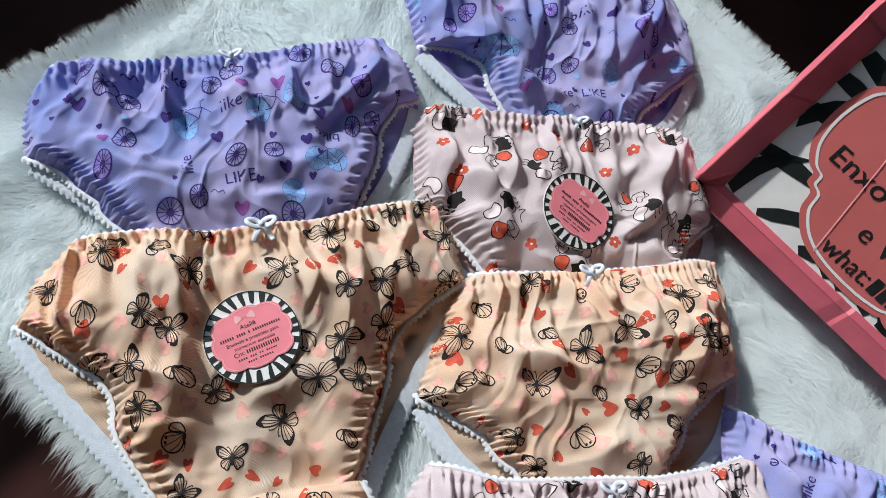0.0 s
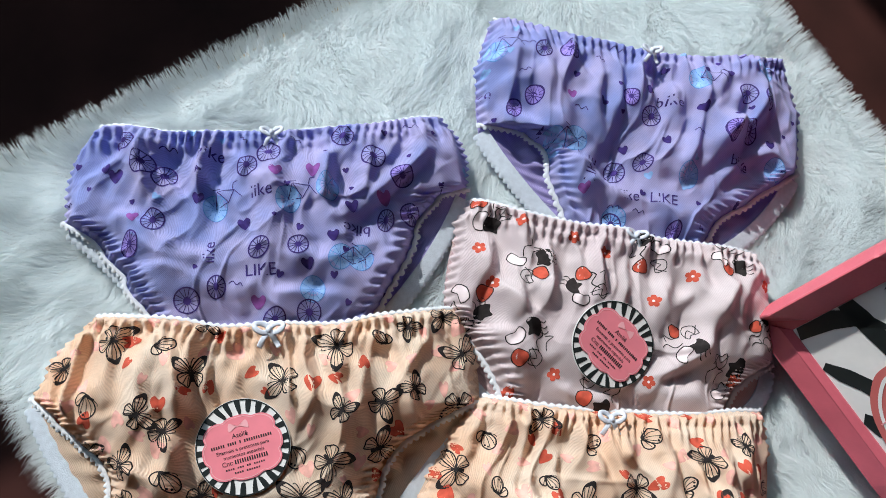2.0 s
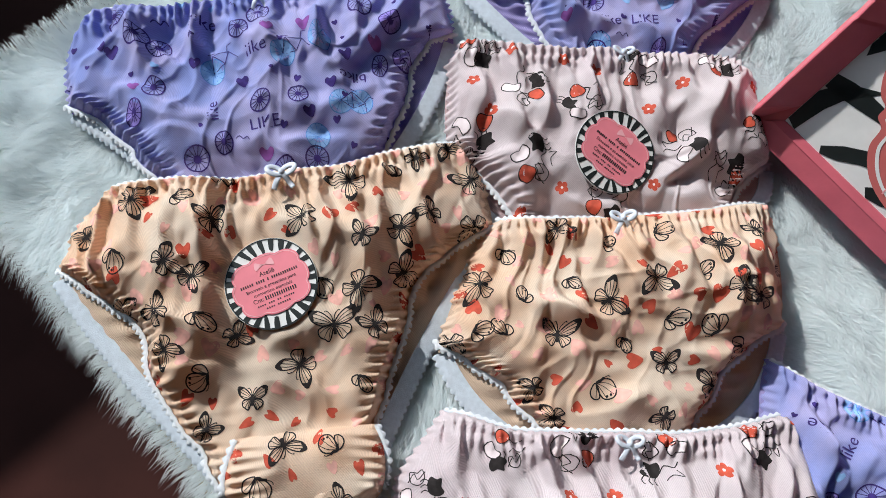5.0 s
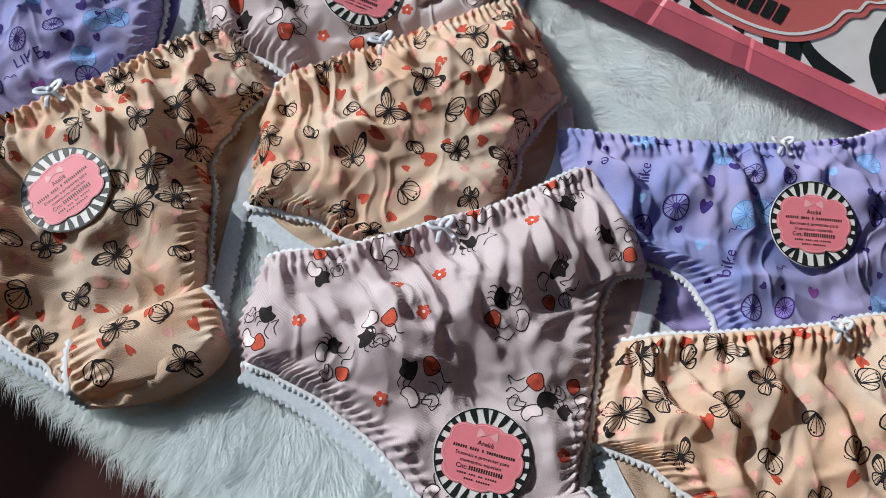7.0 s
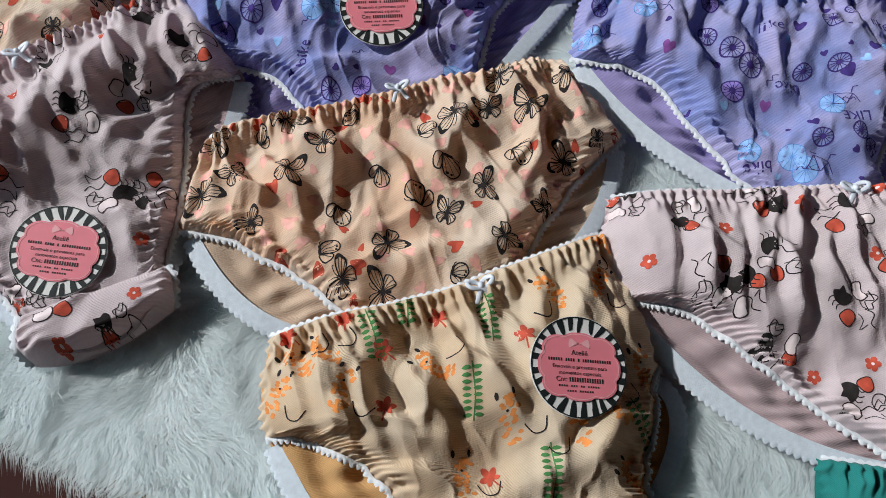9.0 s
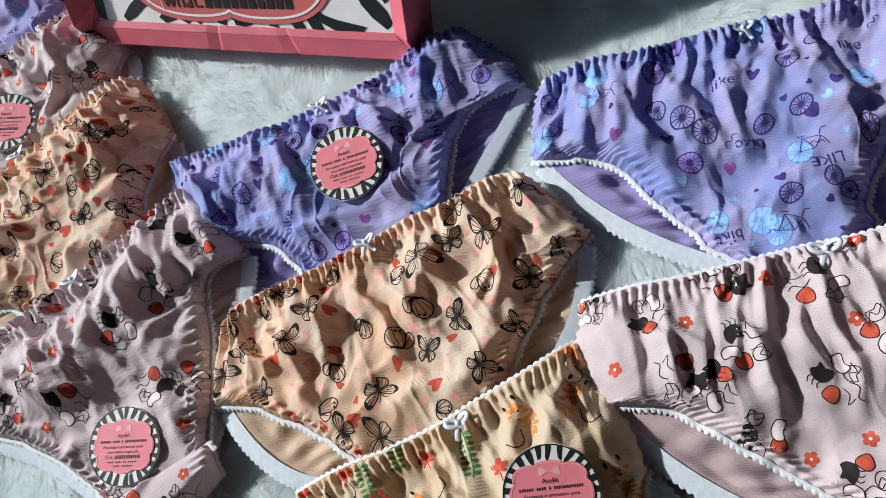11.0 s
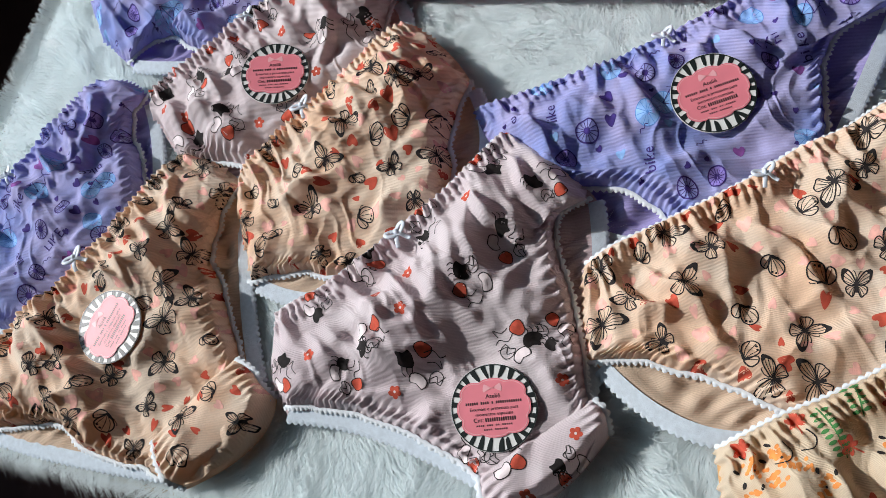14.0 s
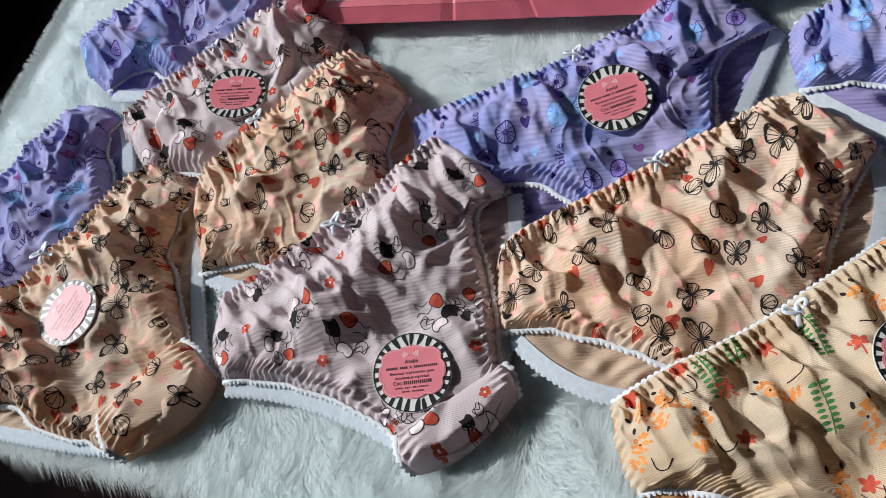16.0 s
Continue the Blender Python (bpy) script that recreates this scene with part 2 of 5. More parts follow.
setting("floor", (5.2, 5.2, 0.1), (-0.9, 0, FLOOR_Z - 0.05), FLOORWOOD, "dark brown wooden floor in deep shade")
# ceiling and walls are out of view, added to let daylight in from one side
setting("ceiling", (5.2, 5.2, 0.1), (-0.9, 0, 2.0), WALLPAINT, "dim painted ceiling of the room")
setting("wall_back", (0.1, 5.2, 2.73), (-3.45, 0, 0.585), WALLPAINT, "dim brown painted wall")
setting("wall_side_1", (5.0, 0.1, 2.73), (-0.9, 2.55, 0.585), WALLPAINT, "dim brown painted wall")
setting("wall_side_2", (5.0, 0.1, 2.73), (-0.9, -2.55, 0.585), WALLPAINT, "dim brown painted wall")
setting("wall_window_left", (0.1, 1.3, 2.73), (1.65, 1.85, 0.585), WALLPAINT, "wall beside the open window")
setting("wall_window_right", (0.1, 1.3, 2.73), (1.65, -1.85, 0.585), WALLPAINT, "wall beside the open window")
setting("wall_window_sill", (0.1, 2.4, 0.83), (1.65, 0, -0.365), WALLPAINT, "wall below the open window")
setting("wall_window_head", (0.1, 2.4, 0.15), (1.65, 0, 1.875), WALLPAINT, "wall above the open window")

# table: a dark top on four legs, smaller than the rug that hangs over it
RUG_P, RUG_Q = (-0.264, 0.875), (0.098, 0.660)
table = root_at("table", at_rug(0.31, 0.378, FLOOR_Z), "dark brown wooden table under the white rug", "table")
TR = pose(*at_rug(0.31, 0.378, 0), 0, 0, -45)
part("tabletop", block((1.05, 0.50, 0.03), TR @ pose(0, 0, -0.034), 0.004), TABLEWOOD, table)
for sx in (-0.48, 0.48):
    for sy in (-0.21, 0.21):
        part("leg", block((0.05, 0.05, -FLOOR_Z - 0.049), TR @ pose(sx, sy, (FLOOR_Z - 0.049) / 2), 0.004), TABLEWOOD, table)

# ---------------------------------------------------------------- garments


def curve3(a, m, c, t):
    """Quadratic bow from a to c that passes through m at its middle."""
    k = 2 * m - 0.5 * (a + c)
    t = t[:, None]
    return a * (1 - t) ** 2 + 2 * k * t * (1 - t) + c * t * t


def through_points(pts, t):
    """A smooth line (Catmull-Rom) through the points, at t in 0..1."""
    p = np.array(pts)
    p = np.concatenate([2 * p[:1] - p[1:2], p, 2 * p[-1:] - p[-2:-1]])
    n2 = len(pts) - 1
    x = np.clip(t, 0, 1) * n2
    i = np.minimum(x.astype(int), n2 - 1)
    f = (x - i)[:, None]
    a, b2, c, d = p[i], p[i + 1], p[i + 2], p[i + 3]
    return 0.5 * (2 * b2 + (c - a) * f + (2 * a - 5 * b2 + 4 * c - d) * f ** 2 + (3 * b2 - a - 3 * c + d) * f ** 3)


class Garment:
    """Outline of one pair of briefs lying front side up (cm): for each side the waist end, the side seam's end, two points of
    the front leg edge, the crotch end and the middle of the rear leg edge."""

    def __init__(self, left, right, sag, seed, top=0.024, low=0.013, puff=0.010, droop=0.75, tag=None, flap=None, fold=1.0):
        self.lines = [[np.array(p, float) / 100 for p in side] for side in (left, right)]
        self.wl, self.wr = self.lines[0][0], self.lines[1][0]
        self.sl, self.cl, self.cr = self.lines[0][1], self.lines[0][4], self.lines[1][4]
        self.sag, self.seed, self.top, self.low, self.puff = sag / 100, seed, top, low, puff
        self.droop, self.tag, self.flap, self.fold = droop, tag, flap, fold
        self.mid = (self.wl + self.wr) / 2
        self.ax = (self.wr - self.wl) / np.linalg.norm(self.wr - self.wl)
        self.down = np.array((self.ax[1], -self.ax[0]))
        self.width = np.linalg.norm(self.wr - self.wl)

    def sides(self, v, rear=False):
        """Left and right boundary of the front or the rear panel at v in 0..1."""
        w, s, m1, m2, c, r = self.lines[0]
        ls, ll = np.linalg.norm(s - w), np.linalg.norm(m1 - s) + np.linalg.norm(m2 - m1) + np.linalg.norm(c - m2)
        self.vs = vs = ls / (ls + ll)
        out = []
        for (w, s, m1, m2, c, r), sg in zip(self.lines, (-1, 1)):
            bulge = (w + s) / 2 + self.ax * sg * 0.005
            if rear:
                s = s + self.down * 0.003
                c = c + self.ax * sg * 0.004 - self.down * 0.014
            t = np.clip((v - vs) / (1 - vs), 0, 1)
            leg = curve3(s, r, c, t) if rear else through_points((s, m1, m2, c), t)
            out.append(np.where((v < vs)[:, None], curve3(w, bulge, s, np.clip(v / vs, 0, 1)), leg))
        return out

    def below_waist(self, U, V, P):
        """How far each point lies below the gathered waist, in metres."""
        d = (P - self.mid) @ self.down - self.sag * (1 - (2 * U - 1) ** 2) * (1 - V) ** 2
        return np.maximum(d, 0.0)

    def patch(self, nu, nv, rear=False):
        u, v = np.linspace(0, 1, nu), np.linspace(0, 1, nv)
        l2, r2 = self.sides(v, rear)
        U, V = np.meshgrid(u, v)
        P = l2[:, None, :] * (1 - U[..., None]) + r2[:, None, :] * U[..., None]
        dip = self.sag * (1 - (2 * U - 1) ** 2) * (1 - V) ** 2
        P = P + self.down * dip[..., None]
        end = 0.012 * (1 - (2 * U - 1) ** 2) * smooth01((V - 0.75) / 0.25)
        P = P + self.down * end[..., None]
        return U, V, P


def base_height(g, U, V):
    """Waist lies on the pair above, the sides and the crotch droop to the pile."""
    b2 = g.top + (g.low - g.top) * smooth01(V * 1.05)
    return b2 - np.maximum(b2 - 0.0115, 0) * g.droop * np.abs(2 * U - 1) ** 6


def long_folds(g, across, d, length, seed):
    """Single soft folds, steeper on one side: most run down from the waist, some slant in from the legs."""
    rng = random.Random(seed * 7 + 1)
    z = np.zeros_like(d)
    half = g.width / 2
    lines = []
    for k in range(15):
        a0 = (k + rng.uniform(0.1, 0.9)) / 15 * 2 - 1
        lines.append((a0 * half * 0.92, rng.uniform(0.004, 0.03), -a0 * 0.35 + rng.uniform(-0.3, 0.3), rng.uniform(0.04, 0.10), rng.uniform(0.0028, 0.0058), rng.uniform(0.0035, 0.0068)))
    for k in range(8):
        sg = -1 if k % 2 else 1
        lines.append((sg * half * rng.uniform(0.55, 0.95), length * rng.uniform(0.25, 0.55), -sg * rng.uniform(0.7, 1.35), rng.uniform(0.04, 0.08), rng.uniform(0.0035, 0.0065), rng.uniform(0.003, 0.006)))
    for k in range(3):
        lines.append((rng.uniform(-0.5, 0.1) * half, length * rng.uniform(0.45, 0.8), rng.uniform(1.1, 1.7), rng.uniform(0.05, 0.09), rng.uniform(0.006, 0.010), rng.uniform(0.004, 0.007)))
    for a0, d0, way, ln, w, h in lines:
        c, s2 = math.cos(way), math.sin(way)
        along = (d - d0) * c + (across - a0) * s2
        off = (across - a0) * c - (d - d0) * s2 + rng.uniform(-3, 3) * along ** 2 + 0.003 * np.sin(along * rng.uniform(60, 130) + rng.uniform(0, 6))
        side = rng.uniform(0.6, 0.9)
        ww = np.where(off > 0, w * side, w / side) * (1 + 0.5 * smooth01(along / ln))
        t = along / ln
        z += h * g.fold ** 0.5 * np.exp(-(off / ww) ** 2) * smooth01(t / 0.25) * smooth01((1 - t) / 0.5)
    return z


def front_surface(g, nu=250, nv=190):
    U, V, P = g.patch(nu, nv)
    s = g.seed
    half = np.linalg.norm(P[:, -1] - P[:, 0], axis=1)[:, None]
    across = (P - g.mid) @ g.ax
    length = np.linalg.norm((g.cl + g.cr) / 2 - g.mid) + 0.005
    d = g.below_waist(U, V, P)                            # from the waist
    e = np.minimum(U, 1 - U) * half                       # from the nearer side edge
    base = base_height(g, U, d / length)
    dome = g.puff * np.sqrt(np.clip(1 - (2 * U - 1) ** 4, 0, 1)) * (0.45 + 0.55 * smooth01(d / 0.05)) * (1 - 0.35 * smooth01((V - 0.7) / 0.3))
    # folds that fan out from the gathered waist, and others that run in from the leg elastic
    warp = 0.016 * vnoise(across / 0.045 + 7, d / 0.05, s) + 0.006 * vnoise(across / 0.018 + 3, d / 0.022, s + 13)
    fan = across * (1 - 0.3 * d / length)
    f1 = vnoise((fan + warp) / 0.0165 + s * 3.1, d / 0.15, s + 1)
    f2 = vnoise((fan + warp * 0.5) / 0.0062 + s, d / 0.06, s + 2)
    c1, s1 = math.cos(0.6 + s), math.sin(0.6 + s)
    X, Y = P[..., 0] * c1 - P[..., 1] * s1, P[..., 0] * s1 + P[..., 1] * c1
    f3 = vnoise(X / 0.040 + warp * 20, Y / 0.040, s + 3)
    f4 = vnoise(X / 0.015 + 5, Y / 0.015 + f3, s + 4)
    run = V * np.linalg.norm(g.cl - g.sl) / (1 - g.vs) * 1.15
    f5 = vnoise((run + 0.4 * e) / 0.0105 + 9 * (U > 0.5), e / 0.045, s + 14)
    ridge = 1 - np.abs(f1) ** 0.9 * 1.7
    reach = 0.062 + 0.035 * vnoise(across / 0.03, across * 0, s + 15)
    fade = np.exp(-(d / reach) ** 2)
    body = smooth01(e / 0.02)
    z = base + dome + 0.0062 * g.fold * ridge * (0.08 + fade * smooth01(d / 0.016)) * body
    z += 0.0056 * f2 * fade * smooth01(d / 0.008) + 0.0078 * f3 * smooth01(d / 0.03) * body
    z += 0.0026 * f4 * smooth01(d / 0.02) * smooth01(e / 0.012)
    z += long_folds(g, across, d, length, s) * smooth01(d / 0.012) * smooth01(e / 0.016)
    # sharp little creases between the folds
    sharp = np.clip(1 - 2.2 * np.abs(vnoise((fan + warp) / 0.0085 + 17, d / 0.034, s + 26)), 0, 1) ** 1.5
    slant = np.clip(1 - 2.2 * np.abs(vnoise(X / 0.030 + 0.5 * f4, Y / 0.0105, s + 27)), 0, 1) ** 1.5
    patchy = smooth01(0.5 + 1.6 * vnoise(X / 0.05 + 2, Y / 0.05, s + 23))
    z += (0.0015 * sharp * (1 - 0.6 * patchy) + 0.0011 * slant * patchy) * smooth01(d / 0.014) * smooth01(e / 0.014)
    z += 0.0009 * vnoise(X / 0.0068 + f4, Y / 0.0068, s + 22) * smooth01(d / 0.01) * smooth01(e / 0.008)
    inleg = smooth01((V - g.vs + 0.03) / 0.08)
    z += 0.0032 * f5 * np.exp(-(e / 0.019) ** 2) * smooth01(e / 0.006) * inleg
    # a soft cross fold near the lower third
    fold_at = length * (0.66 + 0.05 * vnoise(across / 0.06, across * 0 + s, s + 9))
    z += 0.0016 * np.exp(-((d - fold_at) / 0.012) ** 2) * smooth01(e / 0.02)
    # gathers of the waist elastic
    jit = 0.5 * vnoise(across / 0.021, d / 0.02, s + 5)
    phase = 2 * math.pi * (across / 0.0054 + jit)
    band = np.exp(-(d / 0.0165) ** 4)
    z += 0.0024 * np.cos(phase + np.where(d < 0.006, 0.0, 0.8)) * band * (0.75 + 0.4 * f4) + 0.0017 * np.exp(-((d - 0.004) / 0.0035) ** 2) + 0.0014 * np.exp(-((d - 0.0115) / 0.003) ** 2)
    # gathers of the leg elastic
    leg = np.exp(-(e / 0.012) ** 4) * smooth01((V - g.vs + 0.02) / 0.05)
    z += 0.0022 * np.cos(2 * math.pi * (run / 0.0058 + 0.6 * vnoise(run / 0.02, U * 3, s + 6))) * leg + 0.0016 * np.exp(-((e - 0.005) / 0.003) ** 2) * leg
    # edges roll down
    tuck = smooth01(np.minimum(e / 0.006, 1)) * smooth01(np.minimum(d / 0.0035 + 0.25, 1)) * smooth01((length + 0.012 - d) / 0.012)
    low = base - 0.0045 + 0.0025 * inleg
    z = low + (z - low) * tuck
    # gathered edges wander a little in plan
    wave = 0.0035 * vnoise(V * 9, U * 0 + s, s + 16) + 0.002 * vnoise(V * 22, U * 0 + s, s + 17)
    P = P + g.ax * (wave * np.sign(U - 0.5) * np.exp(-(e / 0.02) ** 2) * smooth01(V / 0.08))[..., None]
    P = P + g.down * (0.0022 * vnoise(across / 0.03, U * 0, s + 18) * (1 - V) ** 3)[..., None]
    wob = 0.0007 * np.cos(phase) * np.exp(-(d / 0.003) ** 2)
    P = P + g.down * wob[..., None]
    sidewob = 0.0012 * np.cos(2 * math.pi * run / 0.0062) * np.exp(-(e / 0.004) ** 2) * np.sign(U - 0.5)
    P = P + g.ax * sidewob[..., None]
    if g.tag:                                             # the card lies close: the cloth under it is pressed flat
        dx, dy = P[..., 0] - g.tag[0], P[..., 1] - g.tag[1]
        r = np.hypot(dx, dy)
        under = r < 0.026
        fitted = np.linalg.lstsq(np.c_[dx[under], dy[under], np.ones(under.sum())], z[under], rcond=None)[0]
        flat = dx * fitted[0] + dy * fitted[1] + fitted[2]
        z = z + (np.minimum(z, flat + 0.0004) - z) * (1 - smooth01((r - 0.022) / 0.016))
    return np.concatenate([P, z[..., None]], 2)


def flap_surface(g, tree, nu=110, nv=60):
    """The crotch folded up over the front: a puffy strip with a rolled lower edge."""
    c = [np.array(p, float) / 100 for p in g.flap]
    u, v = np.linspace(0, 1, nu), np.linspace(0, 1, nv)
    U, V = np.meshgrid(u, v)
    hi, lo = curve3(c[0], c[1], c[2], u), curve3(c[5], c[4], c[3], u)
    P = hi[None] * (1 - V[..., None]) + lo[None] * V[..., None]
    bulge = 0.004 * (2 * U - 1) * np.sin(math.pi * V)
    P = P + g.ax * bulge[..., None]
    wide = np.linalg.norm(c[2] - c[0])
    tall = np.linalg.norm(hi - lo, axis=1)[None]
    e, d, k = np.minimum(U, 1 - U) * wide, V * tall, (1 - V) * tall
    under = np.array([[(tree.ray_cast(Vector((x, y, 0.2)), Vector((0, 0, -1)))[0] or Vector((0, 0, 0.010))).z for x, y in row[::6]] for row in P[::6]])
    rest = np.median(under) + 0.002
    s = g.seed + 90
    z = rest + 0.008 * np.sqrt(np.clip(1 - (2 * V - 1) ** 4, 0, 1)) * np.sqrt(np.clip(1 - (2 * U - 1) ** 6, 0, 1))
    z += 0.0032 * vnoise(U * wide / 0.013 + 0.6 * vnoise(U * 4, V * 3, s), V * 1.4, s + 1) * smooth01(e / 0.01)
    z += 0.0030 * vnoise(P[..., 0] / 0.022, P[..., 1] / 0.022, s + 2)
    gather = np.exp(-(e / 0.011) ** 2)
    z += 0.0018 * np.cos(2 * math.pi * (d / 0.0055 + 0.4 * vnoise(d / 0.02, U * 3, s + 3))) * gather
    z = rest + (z - rest) * smooth01(e / 0.004 + 0.2) * smooth01(d / 0.004 + 0.1)
    drop = 1 - smooth01(k / 0.011)
    z = z - (z - 0.004) * drop ** 2
    return np.concatenate([P, z[..., None]], 2)


def rear_surface(g, nu=90, nv=90):
    U, V, P = g.patch(nu, nv, True)
    half = np.linalg.norm(P[:, -1] - P[:, 0], axis=1)[:, None]
    e = np.minimum(U, 1 - U) * half
    length = np.linalg.norm((g.cl + g.cr) / 2 - g.mid) + 0.005
    base = base_height(g, U, g.below_waist(U, V, P) / length) - 0.0060
    z = base + (0.0026 * vnoise(P[..., 0] / 0.011, P[..., 1] / 0.011, g.seed + 20) + 0.0042 * vnoise(U * half / 0.012 + 0.8 * vnoise(U * 5, V * 5, g.seed + 25), V * 2.5, g.seed + 24) - 0.002) * smooth01((e - 0.008) / 0.014)
    z += 0.002 * np.cos(2 * math.pi * V * 14 + 3 * vnoise(U * 6, V * 6, g.seed)) * np.exp(-((e - 0.028) / 0.014) ** 2) * smooth01((V - g.vs) / 0.1) * 0.6
    P = P + g.down * (0.003 * (1 - V))[..., None]
    return np.concatenate([P, z[..., None]], 2)


def resample(line, step):
    d = np.concatenate([[0], np.cumsum(np.linalg.norm(np.diff(line, axis=0), axis=1))])
    n2 = max(8, int(d[-1] / step))
    t = np.linspace(0, d[-1], n2)
    return np.stack([np.interp(t, d, line[:, k]) for k in range(line.shape[1])], 1), t


def lace_edge(line, centre, wide, pitch=0.0042, scallop=0.0011, lift=0.0006, inner=0.0012, slope=0.0, round_up=0.0011, under=None):
    """A scalloped ribbon along an edge: three rows of points, the outer one in little arcs."""
    p, t = resample(line, 0.0007)
    k = np.ones(9) / 9
    q = np.stack([np.convolve(np.pad(p[:, a], 4, mode="edge"), k, "valid") for a in range(3)], 1)
    d = np.gradient(q[:, :2], axis=0)
    d /= np.linalg.norm(d, axis=1)[:, None] + 1e-12
    nrm = np.stack([d[:, 1], -d[:, 0]], 1)
    if ((q[:, :2] - centre) * nrm).sum() < 0:
        nrm = -nrm
    arc = np.abs(np.sin(math.pi * t / pitch))
    rip = 0.00012 if round_up > 0.0005 else 0.0
    rows = []
    for w, z in ((-inner, lift), (wide * 0.4, lift + round_up), (wide, lift + round_up * 0.4), (wide + scallop * arc, lift * 0.4),
                 (wide + scallop * arc, lift * 0.4), (wide * 0.7, lift * 0.4 - 0.0009), (-inner, -0.0008), (-inner, lift)):
        w = w + 0 * t
        rows.append(np.concatenate([q[:, :2] + nrm * w[:, None], (q[:, 2] + z - slope * w + rip * np.cos(2 * math.pi * t / pitch))[:, None]], 1))
    v = np.stack(rows, 1)
    if under:                                             # keep the band on top of the panel below it
        gap = np.array([max(clearance(under, row[k2]) for k2 in (1, 3)) for row in v])
        v[..., 2] += np.maximum(np.convolve(np.pad(gap, 4, mode="edge"), k, "valid"), gap)[:, None]
    n2 = len(q)
    return np.concatenate([v[:, :4].reshape(-1, 3), v[:, 4:].reshape(-1, 3)]), list(grid_faces(n2, 4)) + list(grid_faces(n2, 4, n2 * 4))


def clearance(tree, pt, room=0.0012):
    """How far a point must rise to lie clear above a panel."""
    hit = tree.ray_cast(Vector((pt[0], pt[1], 1.0)), Vector((0, 0, -1)))[0]
    return max(0.0, hit.z + room - pt[2]) if hit else 0.0


def bow(place, ax, down, size=1.0):
    """A tied satin ribbon: two loops, two tails and the knot."""
    o, size = np.array(place), size * 0.66
    a3, d3, z3 = np.array((*ax, 0)), np.array((*down, 0)), np.array((0, 0, 1.0))
    ps = []
    for sg in (-1, 1):
        t = np.linspace(0, 2 * math.pi, 25)
        r = 0.0062 * size
        path = o + a3 * (sg * r * (1 - np.cos(t)))[:, None] * 0.75 + d3 * (0.0030 * size * np.sin(t) - 0.001 * (1 - np.cos(t)))[:, None] + z3 * (0.002 + 0.0022 * (1 - np.cos(t)) / 2 + 0.0008 * np.sin(t))[:, None]
        ps.append(tube(path, 0.0018 * size, 0.0005 * size, 6))
        t = np.linspace(0, 1, 12)
        tail = o + a3 * (sg * 0.0065 * size * t ** 0.8)[:, None] + d3 * (0.010 * size * t + 0.001)[:, None] + z3 * (0.0028 - 0.0012 * t + 0.001 * np.sin(t * 5 + sg))[:, None]
        ps.append(tube(tail, 0.0019 * size, 0.0004, 6))
    t = np.linspace(-1, 1, 7)
    knot = o + a3 * (0.0022 * size * t)[:, None] + z3 * 0.0032
    ps.append(tube(knot, 0.0022 * np.sqrt(np.clip(1.05 - t ** 2, 0.05, 1)), 0.0020 * np.sqrt(np.clip(1.05 - t ** 2, 0.05, 1)), 8))
    return join(ps)


from mathutils.bvhtree import BVHTree


def build_garment(g, cloth, inside, label, bow_shift=0.0, bow_size=1.0, trim=LACE):
    place = (g.mid[0], g.mid[1], 0.008)
    root = root_at("briefs", place, label, "briefs", "briefs laid out on the rug")
    top = front_surface(g)
    nv, nu = top.shape[:2]
    rear = rear_surface(g)
    nv2, nu2 = rear.shape[:2]
    below = BVHTree.FromPolygons(rear.reshape(-1, 3).tolist(), grid_faces(nv2, nu2))
    for j in range(nv):
        for i in (*range(30), *range(nu - 30, nu)):
            top[j, i, 2] += clearance(below, top[j, i], 0.0014)
    vf, ff = top.reshape(-1, 3), grid_faces(nv, nu)
    mesh_ob("front_panel", vf, ff, cloth, root)
    g.tree = BVHTree.FromPolygons(vf.tolist(), ff)
    if g.flap:
        roll = flap_surface(g, g.tree)
        rv, rf = roll.reshape(-1, 3), grid_faces(*roll.shape[:2])
        mesh_ob("folded_crotch", rv, rf, cloth, root, "crotch folded up over the front")
        for col in (0, -1):
            v, f = lace_edge(roll[:, col], roll[:, :, :2].mean((0, 1)), 0.0014, pitch=0.0046, scallop=0.0019, lift=0.0012, inner=0.0006, round_up=0.0003)
            mesh_ob("leg_trim", v, f, trim, root, "white scalloped elastic edge")
        both_v, both_f = join([(vf, ff), (rv, rf)])
        g.tree = BVHTree.FromPolygons(both_v.tolist(), both_f)
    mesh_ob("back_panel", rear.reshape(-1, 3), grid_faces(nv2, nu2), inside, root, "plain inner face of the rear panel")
    cen = top[nv // 2, nu // 2, :2]
    v, f = lace_edge(top[0, 2:-2], cen, 0.0009, pitch=0.0050, scallop=0.0014, lift=0.0010, inner=0.0005, round_up=0.0005)
    mesh_ob("waist_trim", v, f, trim, root, "white scalloped elastic edge")
    j0 = int(nv * g.vs)
    for col in (0, -1):
        v, f = lace_edge(top[j0 - 1:, col], cen, 0.0014, pitch=0.0046, scallop=0.0019, lift=0.0018, inner=0.0006, round_up=0.0003, under=below)
        mesh_ob("leg_trim", v, f, trim, root, "white scalloped elastic edge")
    k0 = int(nv2 * g.vs)
    for col in (0, -1):
        v, f = lace_edge(rear[k0:, col], cen, 0.003, pitch=0.0042, inner=0.0065, lift=0.0013, scallop=0.0017, slope=0.22, round_up=0.0003)
        mesh_ob("rear_leg_trim", v, f, BAND, root, "flat white elastic band")
    i = int(np.clip((0.5 + bow_shift / 100 / g.width) * nu, 4, nu - 5))
    pt = top[6, i].copy()
    pt[2] += 0.0015
    v, f = bow(pt, g.ax, g.down, bow_size)
    mesh_ob("bow", v, f, SATIN, root, "small white satin ribbon bow")
    g.root, g.outline = root, np.concatenate([rear[:, 0, :2], rear[::-1, -1, :2]])
    return root


